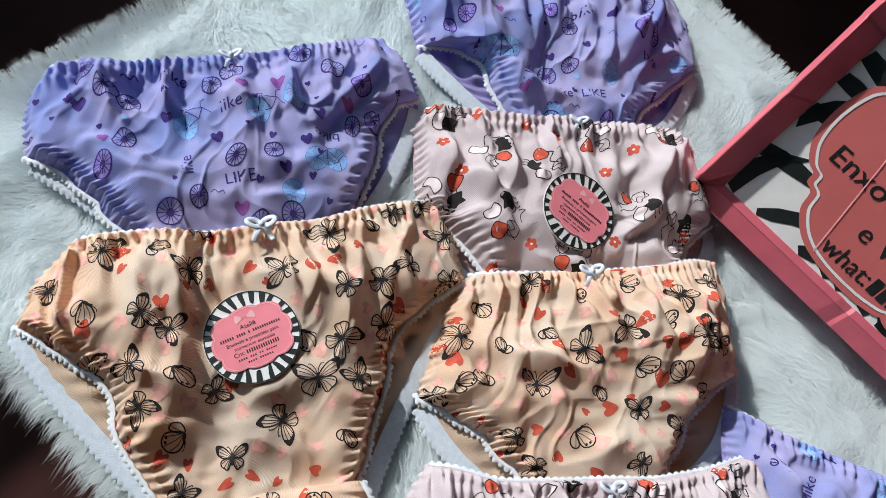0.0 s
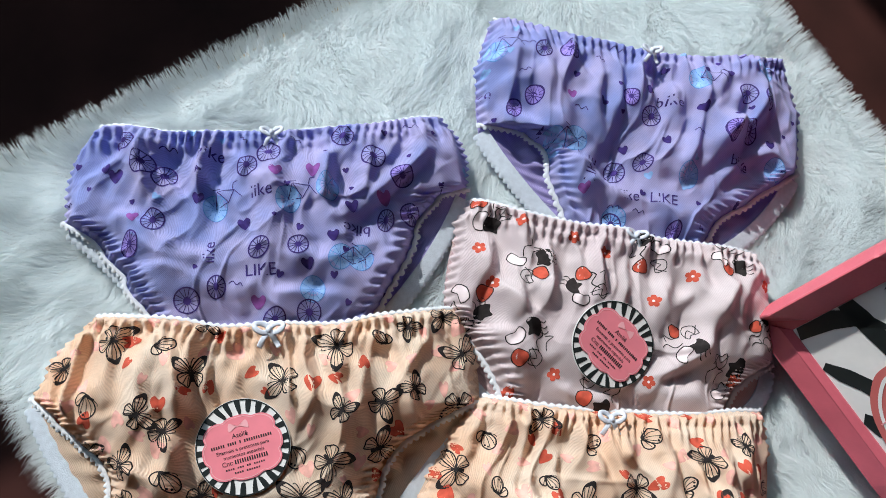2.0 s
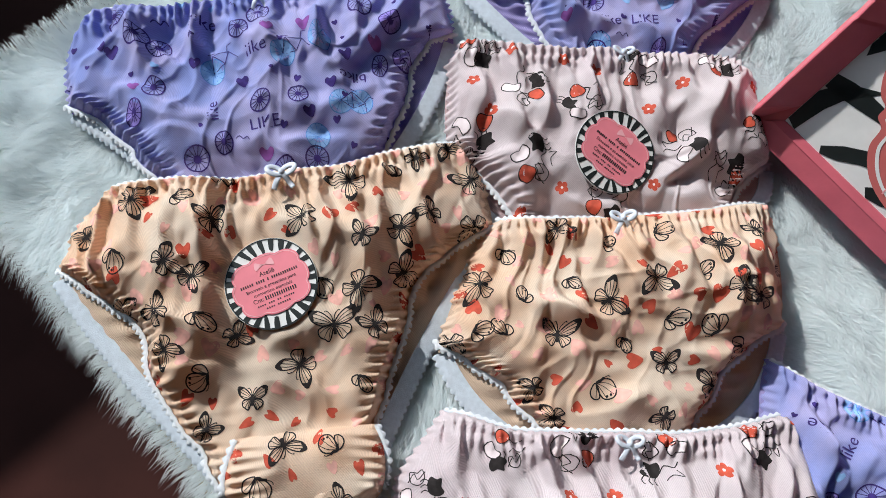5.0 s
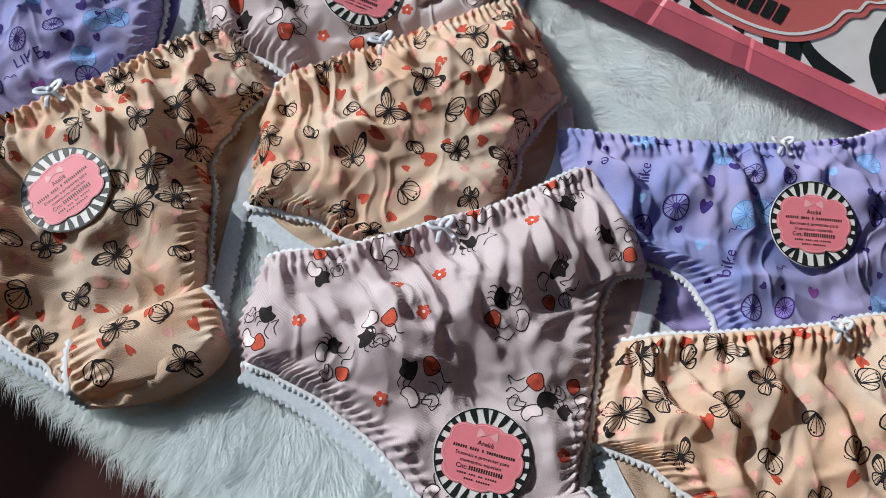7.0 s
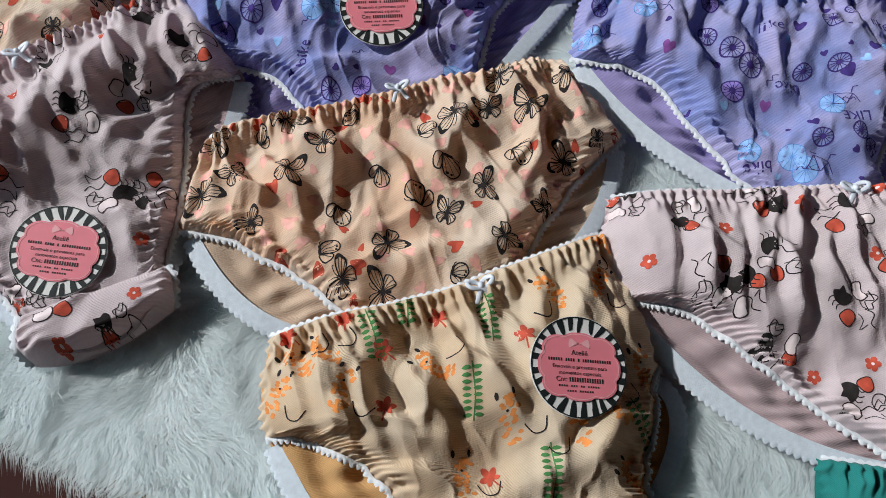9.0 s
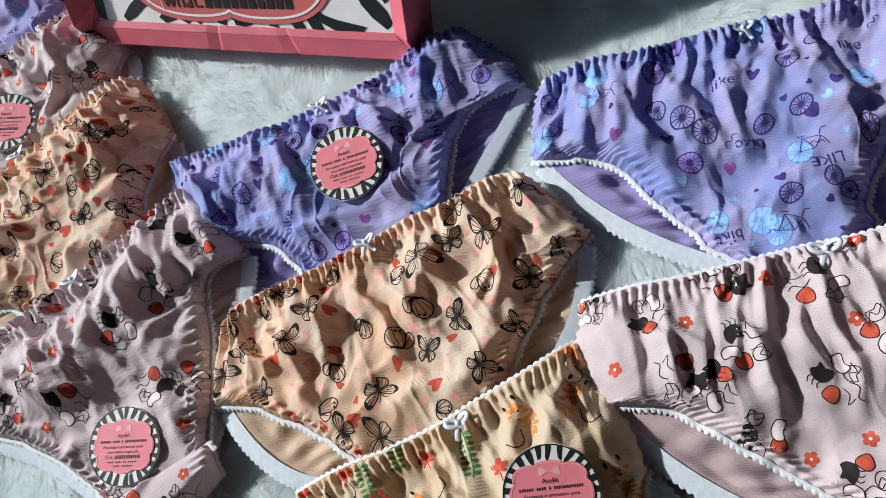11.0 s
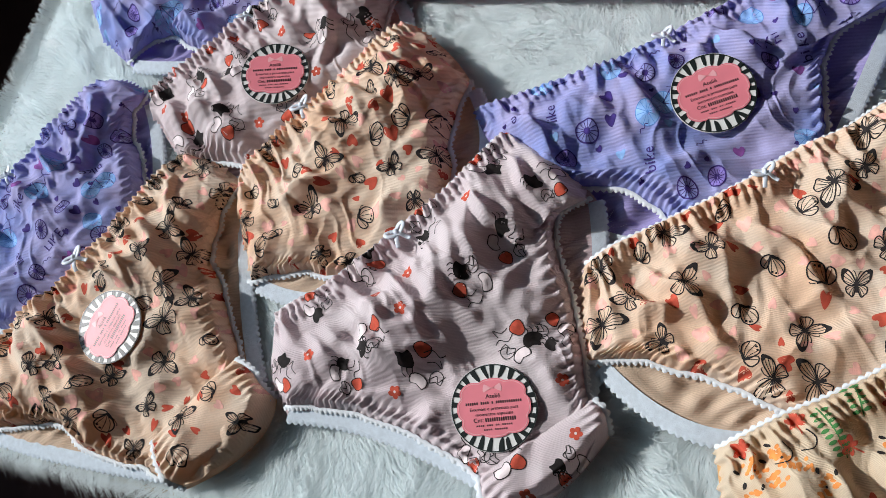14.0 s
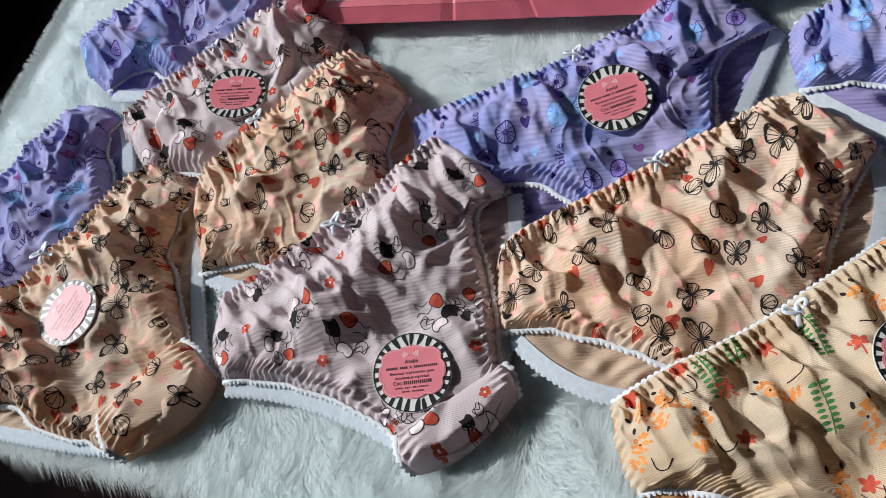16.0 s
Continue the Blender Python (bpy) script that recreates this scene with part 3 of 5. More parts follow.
g1 = Garment(((-2.6, 32.6), (-2.4, 26.6), (1.1, 24.6), (4.1, 22.1), (7.5, 18.0), (3.2, 23.0)), ((17.6, 38.5), (20.0, 34.4), (17.9, 32.3), (16.6, 26.5), (15.0, 20.5), (18.4, 28.0)), 0.9, 11, top=0.022, low=0.008)
g2 = Garment(((19.2, 46.4), (20.0, 38.9), (23.2, 38.8), (25.3, 36.1), (28.5, 31.0), (23.2, 35.6)), ((39.5, 49.1), (41.2, 41.0), (38.0, 37.9), (35.6, 34.7), (34.0, 31.2), (38.4, 35.6)), 1.4, 12, top=0.022, low=0.007)
g3 = Garment(((20.4, 33.6), (20.4, 26.8), (22.3, 25.2), (24.9, 22.1), (27.0, 19.4), (22.4, 22.8)), ((38.9, 34.7), (40.7, 28.0), (39.0, 26.6), (37.9, 24.4), (35.0, 20.0), (39.6, 24.4)), 0.6, 13, top=0.026, low=0.010, tag=(0.3004, 0.2636))
g4 = Garment(((1.0, 21.4), (-0.9, 16.4), (3.3, 14.1), (6.6, 9.7), (10.6, 4.6), (3.4, 11.6)), ((21.1, 26.6), (23.4, 21.6), (20.0, 18.7), (18.0, 12.8), (18.0, 6.2), (19.9, 13.6)), 0.7, 14, top=0.027, low=0.011, tag=(0.1128, 0.1643), flap=((10.5, 8.2), (14.1, 9.0), (17.6, 9.6), (18.4, 6.2), (15.6, 4.4), (10.5, 4.6)))
g5 = Garment(((23.4, 22.2), (20.7, 14.5), (23.2, 13.0), (26.0, 10.8), (28.6, 7.0), (23.6, 10.6)), ((40.3, 25.0), (41.1, 17.6), (38.4, 15.2), (36.2, 12.0), (34.6, 7.8), (39.2, 12.4)), 0.9, 15, top=0.027, low=0.009)
g6 = Garment(((21.2, 10.5), (18.8, 4.9), (22.0, 2.9), (25.6, -1.1), (27.9, -7.6), (23.4, 0.2)), ((41.0, 12.1), (42.7, 5.0), (39.4, 4.5), (36.5, -1.9), (34.6, -7.0), (39.6, -0.2)), 1.1, 16, top=0.028, low=0.012, droop=0.5, tag=(0.3034, -0.0292), flap=((27.5, -5.4), (31.8, -5.3), (35.2, -5.5), (34.8, -7.6), (30.6, -8.6), (27.2, -7.9)))
g7 = Garment(((40.0, 15.2), (40.3, 7.4), (44.4, 4.2), (45.8, 0.6), (47.2, -2.6), (42.2, 1.6)), ((63.6, 10.8), (64.9, 4.2), (60.8, 4.6), (57.5, 2.4), (53.4, -3.6), (58.8, 0.3)), 1.9, 17, top=0.024, low=0.008, tag=(0.519, 0.052))
g8 = Garment(((39.5, 1.6), (36.7, -3.5), (39.2, -5.6), (42.4, -10.4), (45.2, -14.8), (39.2, -10.5)), ((61.1, -1.4), (62.0, -7.4), (57.6, -9.6), (53.9, -12.5), (51.5, -15.4), (57.8, -12.2)), 0.3, 18, top=0.027, low=0.009)
g9 = Garment(((39.0, -11.4), (37.4, -16.3), (40.2, -17.9), (42.4, -21.4), (45.2, -28.6), (39.4, -23.6)), ((58.4, -12.8), (57.4, -20.8), (55.6, -23.0), (53.6, -26.0), (51.5, -29.4), (56.8, -24.4)), 0.6, 19, top=0.027, low=0.013, tag=(0.527, -0.1948))
g10 = Garment(((59.3, -11.0), (57.3, -16.6), (60.5, -19.2), (63.9, -25.0), (67.5, -32.5), (60.9, -25.4)), ((82.5, -19.2), (82.5, -26.0), (79.0, -27.5), (75.5, -30.5), (73.5, -34.5), (79.4, -30.6)), 0.2, 20, top=0.028, low=0.013, droop=0.4)
g11 = Garment(((65.4, 3.5), (62.4, -1.3), (65.6, -4.4), (66.9, -10.4), (68.5, -16.5), (64.3, -8.6)), ((88.5, -6.4), (87.5, -12.6), (80.5, -12.4), (76.0, -14.8), (74.5, -19.5), (80.6, -16.6)), 0.4, 21, top=0.025, low=0.009, fold=0.4)
g12 = Garment(((62.9, -28.0), (61.0, -33.0), (64.0, -36.0), (66.0, -40.0), (67.0, -45.0), (63.0, -40.0)), ((80.5, -37.0), (80.5, -43.0), (77.0, -43.0), (74.5, -45.0), (73.0, -48.0), (77.0, -47.0)), 0.4, 22, top=0.017, low=0.012)
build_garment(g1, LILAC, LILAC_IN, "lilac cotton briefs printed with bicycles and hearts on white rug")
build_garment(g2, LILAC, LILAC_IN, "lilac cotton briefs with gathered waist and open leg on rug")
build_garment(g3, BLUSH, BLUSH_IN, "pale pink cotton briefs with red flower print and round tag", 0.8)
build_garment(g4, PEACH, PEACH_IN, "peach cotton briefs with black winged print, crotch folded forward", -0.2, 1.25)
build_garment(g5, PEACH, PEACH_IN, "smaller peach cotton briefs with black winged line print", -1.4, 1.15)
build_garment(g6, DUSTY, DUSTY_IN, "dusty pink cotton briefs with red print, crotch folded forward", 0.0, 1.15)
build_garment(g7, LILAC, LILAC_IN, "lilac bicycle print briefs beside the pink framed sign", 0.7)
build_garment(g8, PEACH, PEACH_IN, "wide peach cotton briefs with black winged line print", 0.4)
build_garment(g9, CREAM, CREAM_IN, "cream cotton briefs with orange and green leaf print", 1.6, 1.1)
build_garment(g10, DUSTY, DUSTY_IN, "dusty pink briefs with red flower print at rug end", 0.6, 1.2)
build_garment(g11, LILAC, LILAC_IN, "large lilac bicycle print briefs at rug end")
build_garment(g12, TEAL, TEAL, "teal cotton briefs partly under the pink pair")
GARMENTS = [g1, g2, g3, g4, g5, g6, g7, g8, g9, g10, g11, g12]


# ---------------------------------------------------------------- rug
def inside(points, poly):
    x, y = points[:, 0], points[:, 1]
    r = np.zeros(len(points), bool)
    j = len(poly) - 1
    for i in range(len(poly)):
        xi, yi, xj, yj = *poly[i], *poly[j]
        r ^= ((yi > y) != (yj > y)) & (x < (xj - xi) * (y - yi) / (yj - yi + 1e-15) + xi)
        j = i
    return r


rug = root_at("rug", at_rug(0.31, 0.378, -0.018), "shaggy white faux fur rug hanging over the table", "rug")
part("backing", block((RUG_P[1] - RUG_P[0], RUG_Q[1] - RUG_Q[0], 0.006), pose(*at_rug(sum(RUG_P) / 2, sum(RUG_Q) / 2, -0.0155), 0, 0, -45), 0.002), BACKING, rug, "tan woven rug backing")
gu, gv = 260, 140
pp, qq = np.meshgrid(np.linspace(RUG_P[0] + 0.004, RUG_P[1] - 0.004, gu), np.linspace(RUG_Q[0] + 0.004, RUG_Q[1] - 0.004, gv))
zz = -0.006 + 0.003 * vnoise(pp / 0.02, qq / 0.02, 3) + 0.002 * vnoise(pp / 0.007, qq / 0.007, 4)
edge = np.minimum(np.minimum(pp - RUG_P[0], RUG_P[1] - pp), np.minimum(qq - RUG_Q[0], RUG_Q[1] - qq))
zz = -0.012 + (zz + 0.012) * smooth01(edge / 0.02)
e1, e2 = np.array(E1), np.array(E2)
base = pp[..., None] * e1 + qq[..., None] * e2
base[..., 2] = zz
mesh_ob("pile_base", base.reshape(-1, 3), grid_faces(gv, gu), FURBASE, rug)


def fur(count, seed, length, wide, p0, p1, q0, q1):
    rng = np.random.default_rng(seed)
    p, q = rng.uniform(p0, p1, count), rng.uniform(q0, q1, count)
    root = p[:, None] * e1 + q[:, None] * e2
    keep = np.ones(count, bool)
    for g in GARMENTS:
        c = g.outline.mean(0)
        keep &= ~inside(root[:, :2], c + (g.outline - c) * 0.90)
    root, p, q = root[keep], p[keep], q[keep]
    k = len(p)
    root[:, 2] = -0.008
    ang = 1.3 * vnoise(p / 0.07, q / 0.07, 31) + 0.9 * vnoise(p / 0.016, q / 0.016, 32) + rng.normal(0, 0.3, k) - 0.9
    lean = np.clip(1.05 + 0.35 * vnoise(p / 0.025, q / 0.025, 33) + rng.normal(0, 0.18, k), 0.25, 1.45)
    ln = length * rng.uniform(0.6, 1.25, k)
    way = np.cos(ang)[:, None] * e1 + np.sin(ang)[:, None] * e2
    # pile leans out over the borders
    for val, dr in ((p - p0, -e1), (p1 - p, e1), (q - q0, -e2), (q1 - q, e2)):
        w = np.exp(-(val / 0.016) ** 2)[:, None]
        way = way * (1 - w) + dr * w * 0.85
    mid = root + way * (ln * 0.5 * np.sin(lean) * 0.8)[:, None]
    mid[:, 2] += ln * 0.55 * np.cos(lean * 0.6)
    tip = root + way * (ln * np.sin(lean))[:, None]
    tip[:, 2] += ln * 0.75 * np.cos(lean)
    cell = 0.011
    cx, cy = np.floor(p / cell), np.floor(q / cell)
    cp = (cx + 0.5 + 0.4 * vnoise(cx * 7.3, cy * 3.1, 8)) * cell
    cq = (cy + 0.5 + 0.4 * vnoise(cx * 2.3, cy * 9.1, 9)) * cell
    pull = 0.3
    tip[:, 0] += pull * ((cp - p) * e1[0] + (cq - q) * e2[0])
    tip[:, 1] += pull * ((cp - p) * e1[1] + (cq - q) * e2[1])
    over = np.maximum(np.maximum(p0 + 0.004 - p, p - p1 + 0.004), np.maximum(q0 + 0.004 - q, q - q1 + 0.004)) > 0
    tip[over, 2] -= 0.012
    tip[:, 2] = np.minimum(tip[:, 2], 0.010)
    mid[:, 2] = np.minimum(mid[:, 2], 0.0085)
    sd = np.stack([-way[:, 1], way[:, 0], 0 * p], 1)
    sd /= np.linalg.norm(sd, axis=1)[:, None] + 1e-9
    w = wide * rng.uniform(0.6, 1.3, k)[:, None]
    v = np.stack([root - sd * w, root + sd * w, mid + sd * w * 0.8, mid - sd * w * 0.8, tip], 1).reshape(-1, 3)
    o = np.arange(k)[:, None] * 5
    me = bpy.data.meshes.new("fur")
    v = v - np.array(ORIGIN["rug"])
    me.vertices.add(len(v))
    me.vertices.foreach_set("co", v.ravel())
    loops = np.concatenate([o + np.array([[0, 1, 2, 3]]), o + np.array([[3, 2, 4]])], 1)
    me.loops.add(loops.size)
    me.loops.foreach_set("vertex_index", loops.ravel().astype(np.int32))
    me.polygons.add(2 * k)
    starts = (np.arange(k)[:, None] * 7 + np.array([[0, 4]])).ravel()
    me.polygons.foreach_set("loop_start", starts.astype(np.int32))
    me.polygons.foreach_set("use_smooth", np.ones(2 * k, bool))
    me.update(calc_edges=True)
    me.materials.append(FUR)
    ob = new("fur", me)
    ob.parent = rug
    tagged(ob, label="long soft white pile in tufts", kind="stuff")


fur(720000, 5, 0.019, 0.00021, RUG_P[0], RUG_P[1], RUG_Q[0], RUG_Q[1])

# ---------------------------------------------------------------- framed sign
SW, SH, FB = 0.259, 0.225, 0.019
LEAN = 56                                                # stands steeply on its lower back edge
SIGN = pose(0.4055, 0.2966, 0.0358, 0, 0, -43.7) @ pose(0, 0, 0, LEAN, 0, 0)
DEEP = 0.030
sign = root_at("framed_sign", SIGN @ Vector((SW / 2, -0.01, -DEEP)), "pink folded paper box frame with zebra border poster, leaning back", "sign")


def sign_part(name, size, c, mat, bevel=0.0, label=""):
    return part(name, block(size, SIGN @ pose(*c), bevel), mat, sign, label)


sign_part("back_board", (SW + 0.028, SH + 0.028, 0.003), (SW / 2, SH / 2, -DEEP + 0.0015), FRAMEPINK)
sign_part("poster", (SW + 0.002, SH + 0.002, 0.002), (SW / 2, SH / 2, -0.0012), CARD, 0, "white poster with black zebra stripes")
foot = SIGN @ Vector((SW / 2, SH * 0.75, -DEEP - 0.001))
part("strut", block((0.05, 0.004, foot.z + 0.002), pose(foot.x + 0.01, foot.y + 0.01, (foot.z - 0.002) / 2, 0, 0, -43.7), 0.001), FRAMEPINK, sign, "folded card strut behind the frame")


def bar(a, b2, outward, profile, low_start=False, low_end=False):
    """A mitred bar of folded paper: a face that runs outward from the poster, a thin rim, and the outer wall."""
    bm = bmesh.new()
    a, b2, outward = Vector(a), Vector(b2), Vector(outward)
    run = (b2 - a).normalized()
    cuts = [(0, 0.0, 0), (0.06, 0, 0), (0.40, 0.0005, 0), (0.435, -0.0009, 0.0004), (0.445, 0.0004, 0), (0.63, 0.0003, 0), (0.665, -0.0008, -0.0004), (0.675, 0.0003, 0), (0.94, 0, 0), (1, 0.0, 0)]      # dents and a kink of the folded paper
    rows = []
    for t, dent, shift in cuts:
        flat = 0.15 if (low_start and t == 0) or (low_end and t == 1) else 1.0
        row = []
        for dist, z in profile:
            mitre = run * (dist * (2 * t - 1))
            row.append(bm.verts.new(SIGN @ (a.lerp(b2, t) + outward * (dist + shift) + mitre + Vector((0, 0, z * flat + dent if z > -0.002 else z)))))
        rows.append(row)
    k = len(profile)
    for r0, r1 in zip(rows, rows[1:]):
        for i in range(k):
            j = (i + 1) % k
            bm.faces.new((r0[i], r0[j], r1[j], r1[i]))
    bm.faces.new(rows[0][::-1])
    bm.faces.new(rows[-1])
    part("frame_bar", bm, FRAMEPINK, sign, "glossy folded pink paper frame bar")


FLATBAR = ((0, -0.0012), (0.0002, 0.0006), (0.005, 0.0022), (0.0056, 0.0018), (FB, 0.0008), (FB + 0.0006, -0.0005), (FB - 0.003, -DEEP), (0.001, -DEEP))
WALLBAR = ((0, -0.0012), (0.0002, 0.0006), (0.0150, 0.0135), (0.0158, 0.0140), (0.0166, 0.0132), (FB, -0.002), (FB - 0.003, -DEEP), (0.001, -DEEP))
bar((0, 0, 0), (SW, 0, 0), (0, -1, 0), FLATBAR)
bar((SW, SH, 0), (0, SH, 0), (0, 1, 0), WALLBAR)
bar((0, SH, 0), (0, 0, 0), (-1, 0, 0), WALLBAR, low_end=True)
bar((SW, 0, 0), (SW, SH, 0), (1, 0, 0), WALLBAR, low_start=True)


# ---------------------------------------------------------------- prints on the cloth
def spline(points, closed=False, step=0.12):
    """A smooth line through points (Catmull-Rom), sampled."""
    p = np.array(points, float)
    k = len(p)
    out = []
    for i in range(k if closed else k - 1):
        q = [p[(i + j) % k] if closed else p[min(max(i + j, 0), k - 1)] for j in (-1, 0, 1, 2)]
        n2 = max(2, int(np.linalg.norm(q[2] - q[1]) / step))
        for t in np.arange(n2) / n2:
            out.append(0.5 * (2 * q[1] + (q[2] - q[0]) * t + (2 * q[0] - 5 * q[1] + 4 * q[2] - q[3]) * t * t + (3 * q[1] - q[0] - 3 * q[2] + q[3]) * t ** 3))
    out.append(p[0] if closed else p[-1])
    return np.array(out)


def ring(cx, cy, rx, ry, n2=22):
    a = np.linspace(0, 2 * math.pi, n2 + 1)
    return np.stack([cx + rx * np.cos(a), cy + ry * np.sin(a)], 1)


class Print:
    """Collects strokes and fills of one colour and lays them on a garment's front."""

    def __init__(self, g, lift=0.0005):
        self.g, self.lift, self.v, self.f = g, lift, [], []

    def drape(self, pts):
        out, good = [], []
        for x, y in pts:
            h = self.g.tree.ray_cast(Vector((x, y, 0.2)), Vector((0, 0, -1)))
            good.append(h[0] is not None)
            d = (x - self.g.mid[0]) * self.g.down[0] + (y - self.g.mid[1]) * self.g.down[1]
            out.append((x, y, (h[0].z if h[0] else 0) + self.lift * 0.35 + 0.0003 * math.exp(-(d / 0.018) ** 4)))
        return out, good

    def add(self, pts, faces):
        v, good = self.drape(pts)
        k = len(self.v)
        self.v += v
        self.f += [tuple(i + k for i in q) for q in faces if all(good[i] for i in q)]

    def stroke(self, line, m, half=0.00036):
        p, _ = resample(m(line), 0.0008)
        d = np.gradient(p, axis=0)
        d /= np.linalg.norm(d, axis=1)[:, None] + 1e-12
        nrm = np.stack([-d[:, 1], d[:, 0]], 1) * half
        pts = np.stack([p - nrm, p + nrm], 1).reshape(-1, 2)
        self.add(pts, grid_faces(len(p), 2))

    def fill(self, loop, m):
        p, _ = resample(m(loop), 0.0011)
        c = p.mean(0)
        n2 = len(p)
        pts = np.concatenate([p, c + (p - c) * 0.66, c + (p - c) * 0.33, c[None]])
        f = []
        for i in range(n2 - 1):
            for r in (0, n2):
                f.append((r + i, r + i + 1, r + n2 + i + 1, r + n2 + i))
            f.append((2 * n2 + i, 2 * n2 + i + 1, 3 * n2))
        self.add(pts, f)

    def finish(self, name, mat, label=""):
        """Links what was collected as one motif and starts the next."""
        if self.f:
            mesh_ob(name, self.v, self.f, mat, self.g.root, label)
        self.v, self.f = [], []


def placed(x, y, angle, size, squash=1.0):
    c, s = math.cos(angle), math.sin(angle)

    def m(p):
        p = np.asarray(p, float) * (squash, 1) * size
        return np.stack([x + p[:, 0] * c - p[:, 1] * s, y + p[:, 0] * s + p[:, 1] * c], 1)
    return m


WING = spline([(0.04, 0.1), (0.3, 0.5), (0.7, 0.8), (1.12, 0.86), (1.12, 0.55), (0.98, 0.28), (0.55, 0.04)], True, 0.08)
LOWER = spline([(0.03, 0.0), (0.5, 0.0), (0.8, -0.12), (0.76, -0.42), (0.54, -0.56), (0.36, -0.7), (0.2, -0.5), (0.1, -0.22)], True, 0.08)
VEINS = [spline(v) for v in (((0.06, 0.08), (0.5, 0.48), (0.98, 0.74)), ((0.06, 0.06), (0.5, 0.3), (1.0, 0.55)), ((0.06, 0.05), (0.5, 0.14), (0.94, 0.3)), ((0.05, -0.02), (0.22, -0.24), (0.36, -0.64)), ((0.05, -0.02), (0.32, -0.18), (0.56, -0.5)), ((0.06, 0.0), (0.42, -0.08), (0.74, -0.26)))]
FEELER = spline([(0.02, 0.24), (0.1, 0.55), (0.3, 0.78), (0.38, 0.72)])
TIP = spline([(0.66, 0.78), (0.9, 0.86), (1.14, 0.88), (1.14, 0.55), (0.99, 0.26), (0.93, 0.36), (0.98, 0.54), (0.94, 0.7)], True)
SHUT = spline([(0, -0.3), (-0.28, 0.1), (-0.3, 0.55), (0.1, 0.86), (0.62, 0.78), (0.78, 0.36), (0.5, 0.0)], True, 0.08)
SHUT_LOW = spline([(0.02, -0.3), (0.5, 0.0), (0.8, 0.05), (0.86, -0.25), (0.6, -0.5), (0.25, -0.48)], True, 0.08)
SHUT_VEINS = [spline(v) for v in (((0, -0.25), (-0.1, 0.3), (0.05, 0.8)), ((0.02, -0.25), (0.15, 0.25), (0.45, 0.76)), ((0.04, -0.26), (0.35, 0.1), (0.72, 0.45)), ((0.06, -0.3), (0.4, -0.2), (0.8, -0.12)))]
HEART = spline([(0, -0.9), (-0.75, -0.1), (-0.85, 0.45), (-0.45, 0.75), (0, 0.4), (0.45, 0.75), (0.85, 0.45), (0.75, -0.1)], True)
FLIP = np.array((-1, 1))


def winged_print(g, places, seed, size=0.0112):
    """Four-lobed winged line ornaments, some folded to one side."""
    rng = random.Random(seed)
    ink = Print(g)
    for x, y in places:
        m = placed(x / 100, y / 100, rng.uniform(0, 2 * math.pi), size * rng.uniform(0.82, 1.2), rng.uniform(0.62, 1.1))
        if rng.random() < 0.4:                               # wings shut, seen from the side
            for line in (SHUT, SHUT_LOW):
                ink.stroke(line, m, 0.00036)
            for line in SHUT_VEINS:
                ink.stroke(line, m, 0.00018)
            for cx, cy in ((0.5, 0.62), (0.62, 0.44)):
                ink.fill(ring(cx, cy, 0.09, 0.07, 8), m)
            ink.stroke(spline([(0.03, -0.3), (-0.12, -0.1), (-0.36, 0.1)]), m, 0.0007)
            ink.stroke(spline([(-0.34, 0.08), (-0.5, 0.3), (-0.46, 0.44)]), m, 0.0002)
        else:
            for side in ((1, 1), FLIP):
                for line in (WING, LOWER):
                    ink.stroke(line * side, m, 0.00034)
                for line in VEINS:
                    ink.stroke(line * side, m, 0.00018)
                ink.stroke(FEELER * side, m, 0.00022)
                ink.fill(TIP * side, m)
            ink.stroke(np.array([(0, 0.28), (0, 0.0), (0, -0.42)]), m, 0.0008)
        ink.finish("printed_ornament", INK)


def scatter(g, count, gap, seed, avoid=()):
    rng = random.Random(seed)
    lo, hi = g.outline.min(0), g.outline.max(0)
    got = []
    taken = [(x / 100, y / 100) for x, y in avoid]
    for _ in range(count * 40):
        p = (rng.uniform(lo[0], hi[0]), rng.uniform(lo[1], hi[1]))
        if g.tree.ray_cast(Vector((*p, 0.2)), Vector((0, 0, -1)))[0] is None:
            continue
        if all(math.dist(p, q) > gap for q in got) and all(math.dist(p, q) > gap * 0.75 for q in taken):
            got.append(p)
            if len(got) == count:
                break
    return got


def heart_print(g, spots, seed, colours, size=0.0042):
    rng = random.Random(seed)
    sheet = Print(g, 0.0004)
    for x, y in spots:
        m = placed(x, y, rng.uniform(0, 2 * math.pi), size * rng.uniform(0.8, 1.45), rng.uniform(0.5, 1.0))
        sheet.fill(HEART, m)
        sheet.finish("printed_heart", rng.choice(colours))


def letters(text, size):
    cu = bpy.data.curves.new("lettering", "FONT")
    cu.body, cu.size, cu.align_x, cu.align_y = text, size, "CENTER", "CENTER"
    cu.resolution_u = 3
    ob = new("lettering", cu)
    deps = bpy.context.evaluated_depsgraph_get()
    me = bpy.data.meshes.new_from_object(ob.evaluated_get(deps))
    v = np.array([tuple(q.co)[:2] for q in me.vertices])
    f = [tuple(p.vertices) for p in me.polygons]
    bpy.data.objects.remove(ob)
    bpy.data.curves.remove(cu)
    bpy.data.meshes.remove(me)
    return v, f


WORDS = [letters(w, 0.0095) for w in ("like", "bike", "LIKE")]


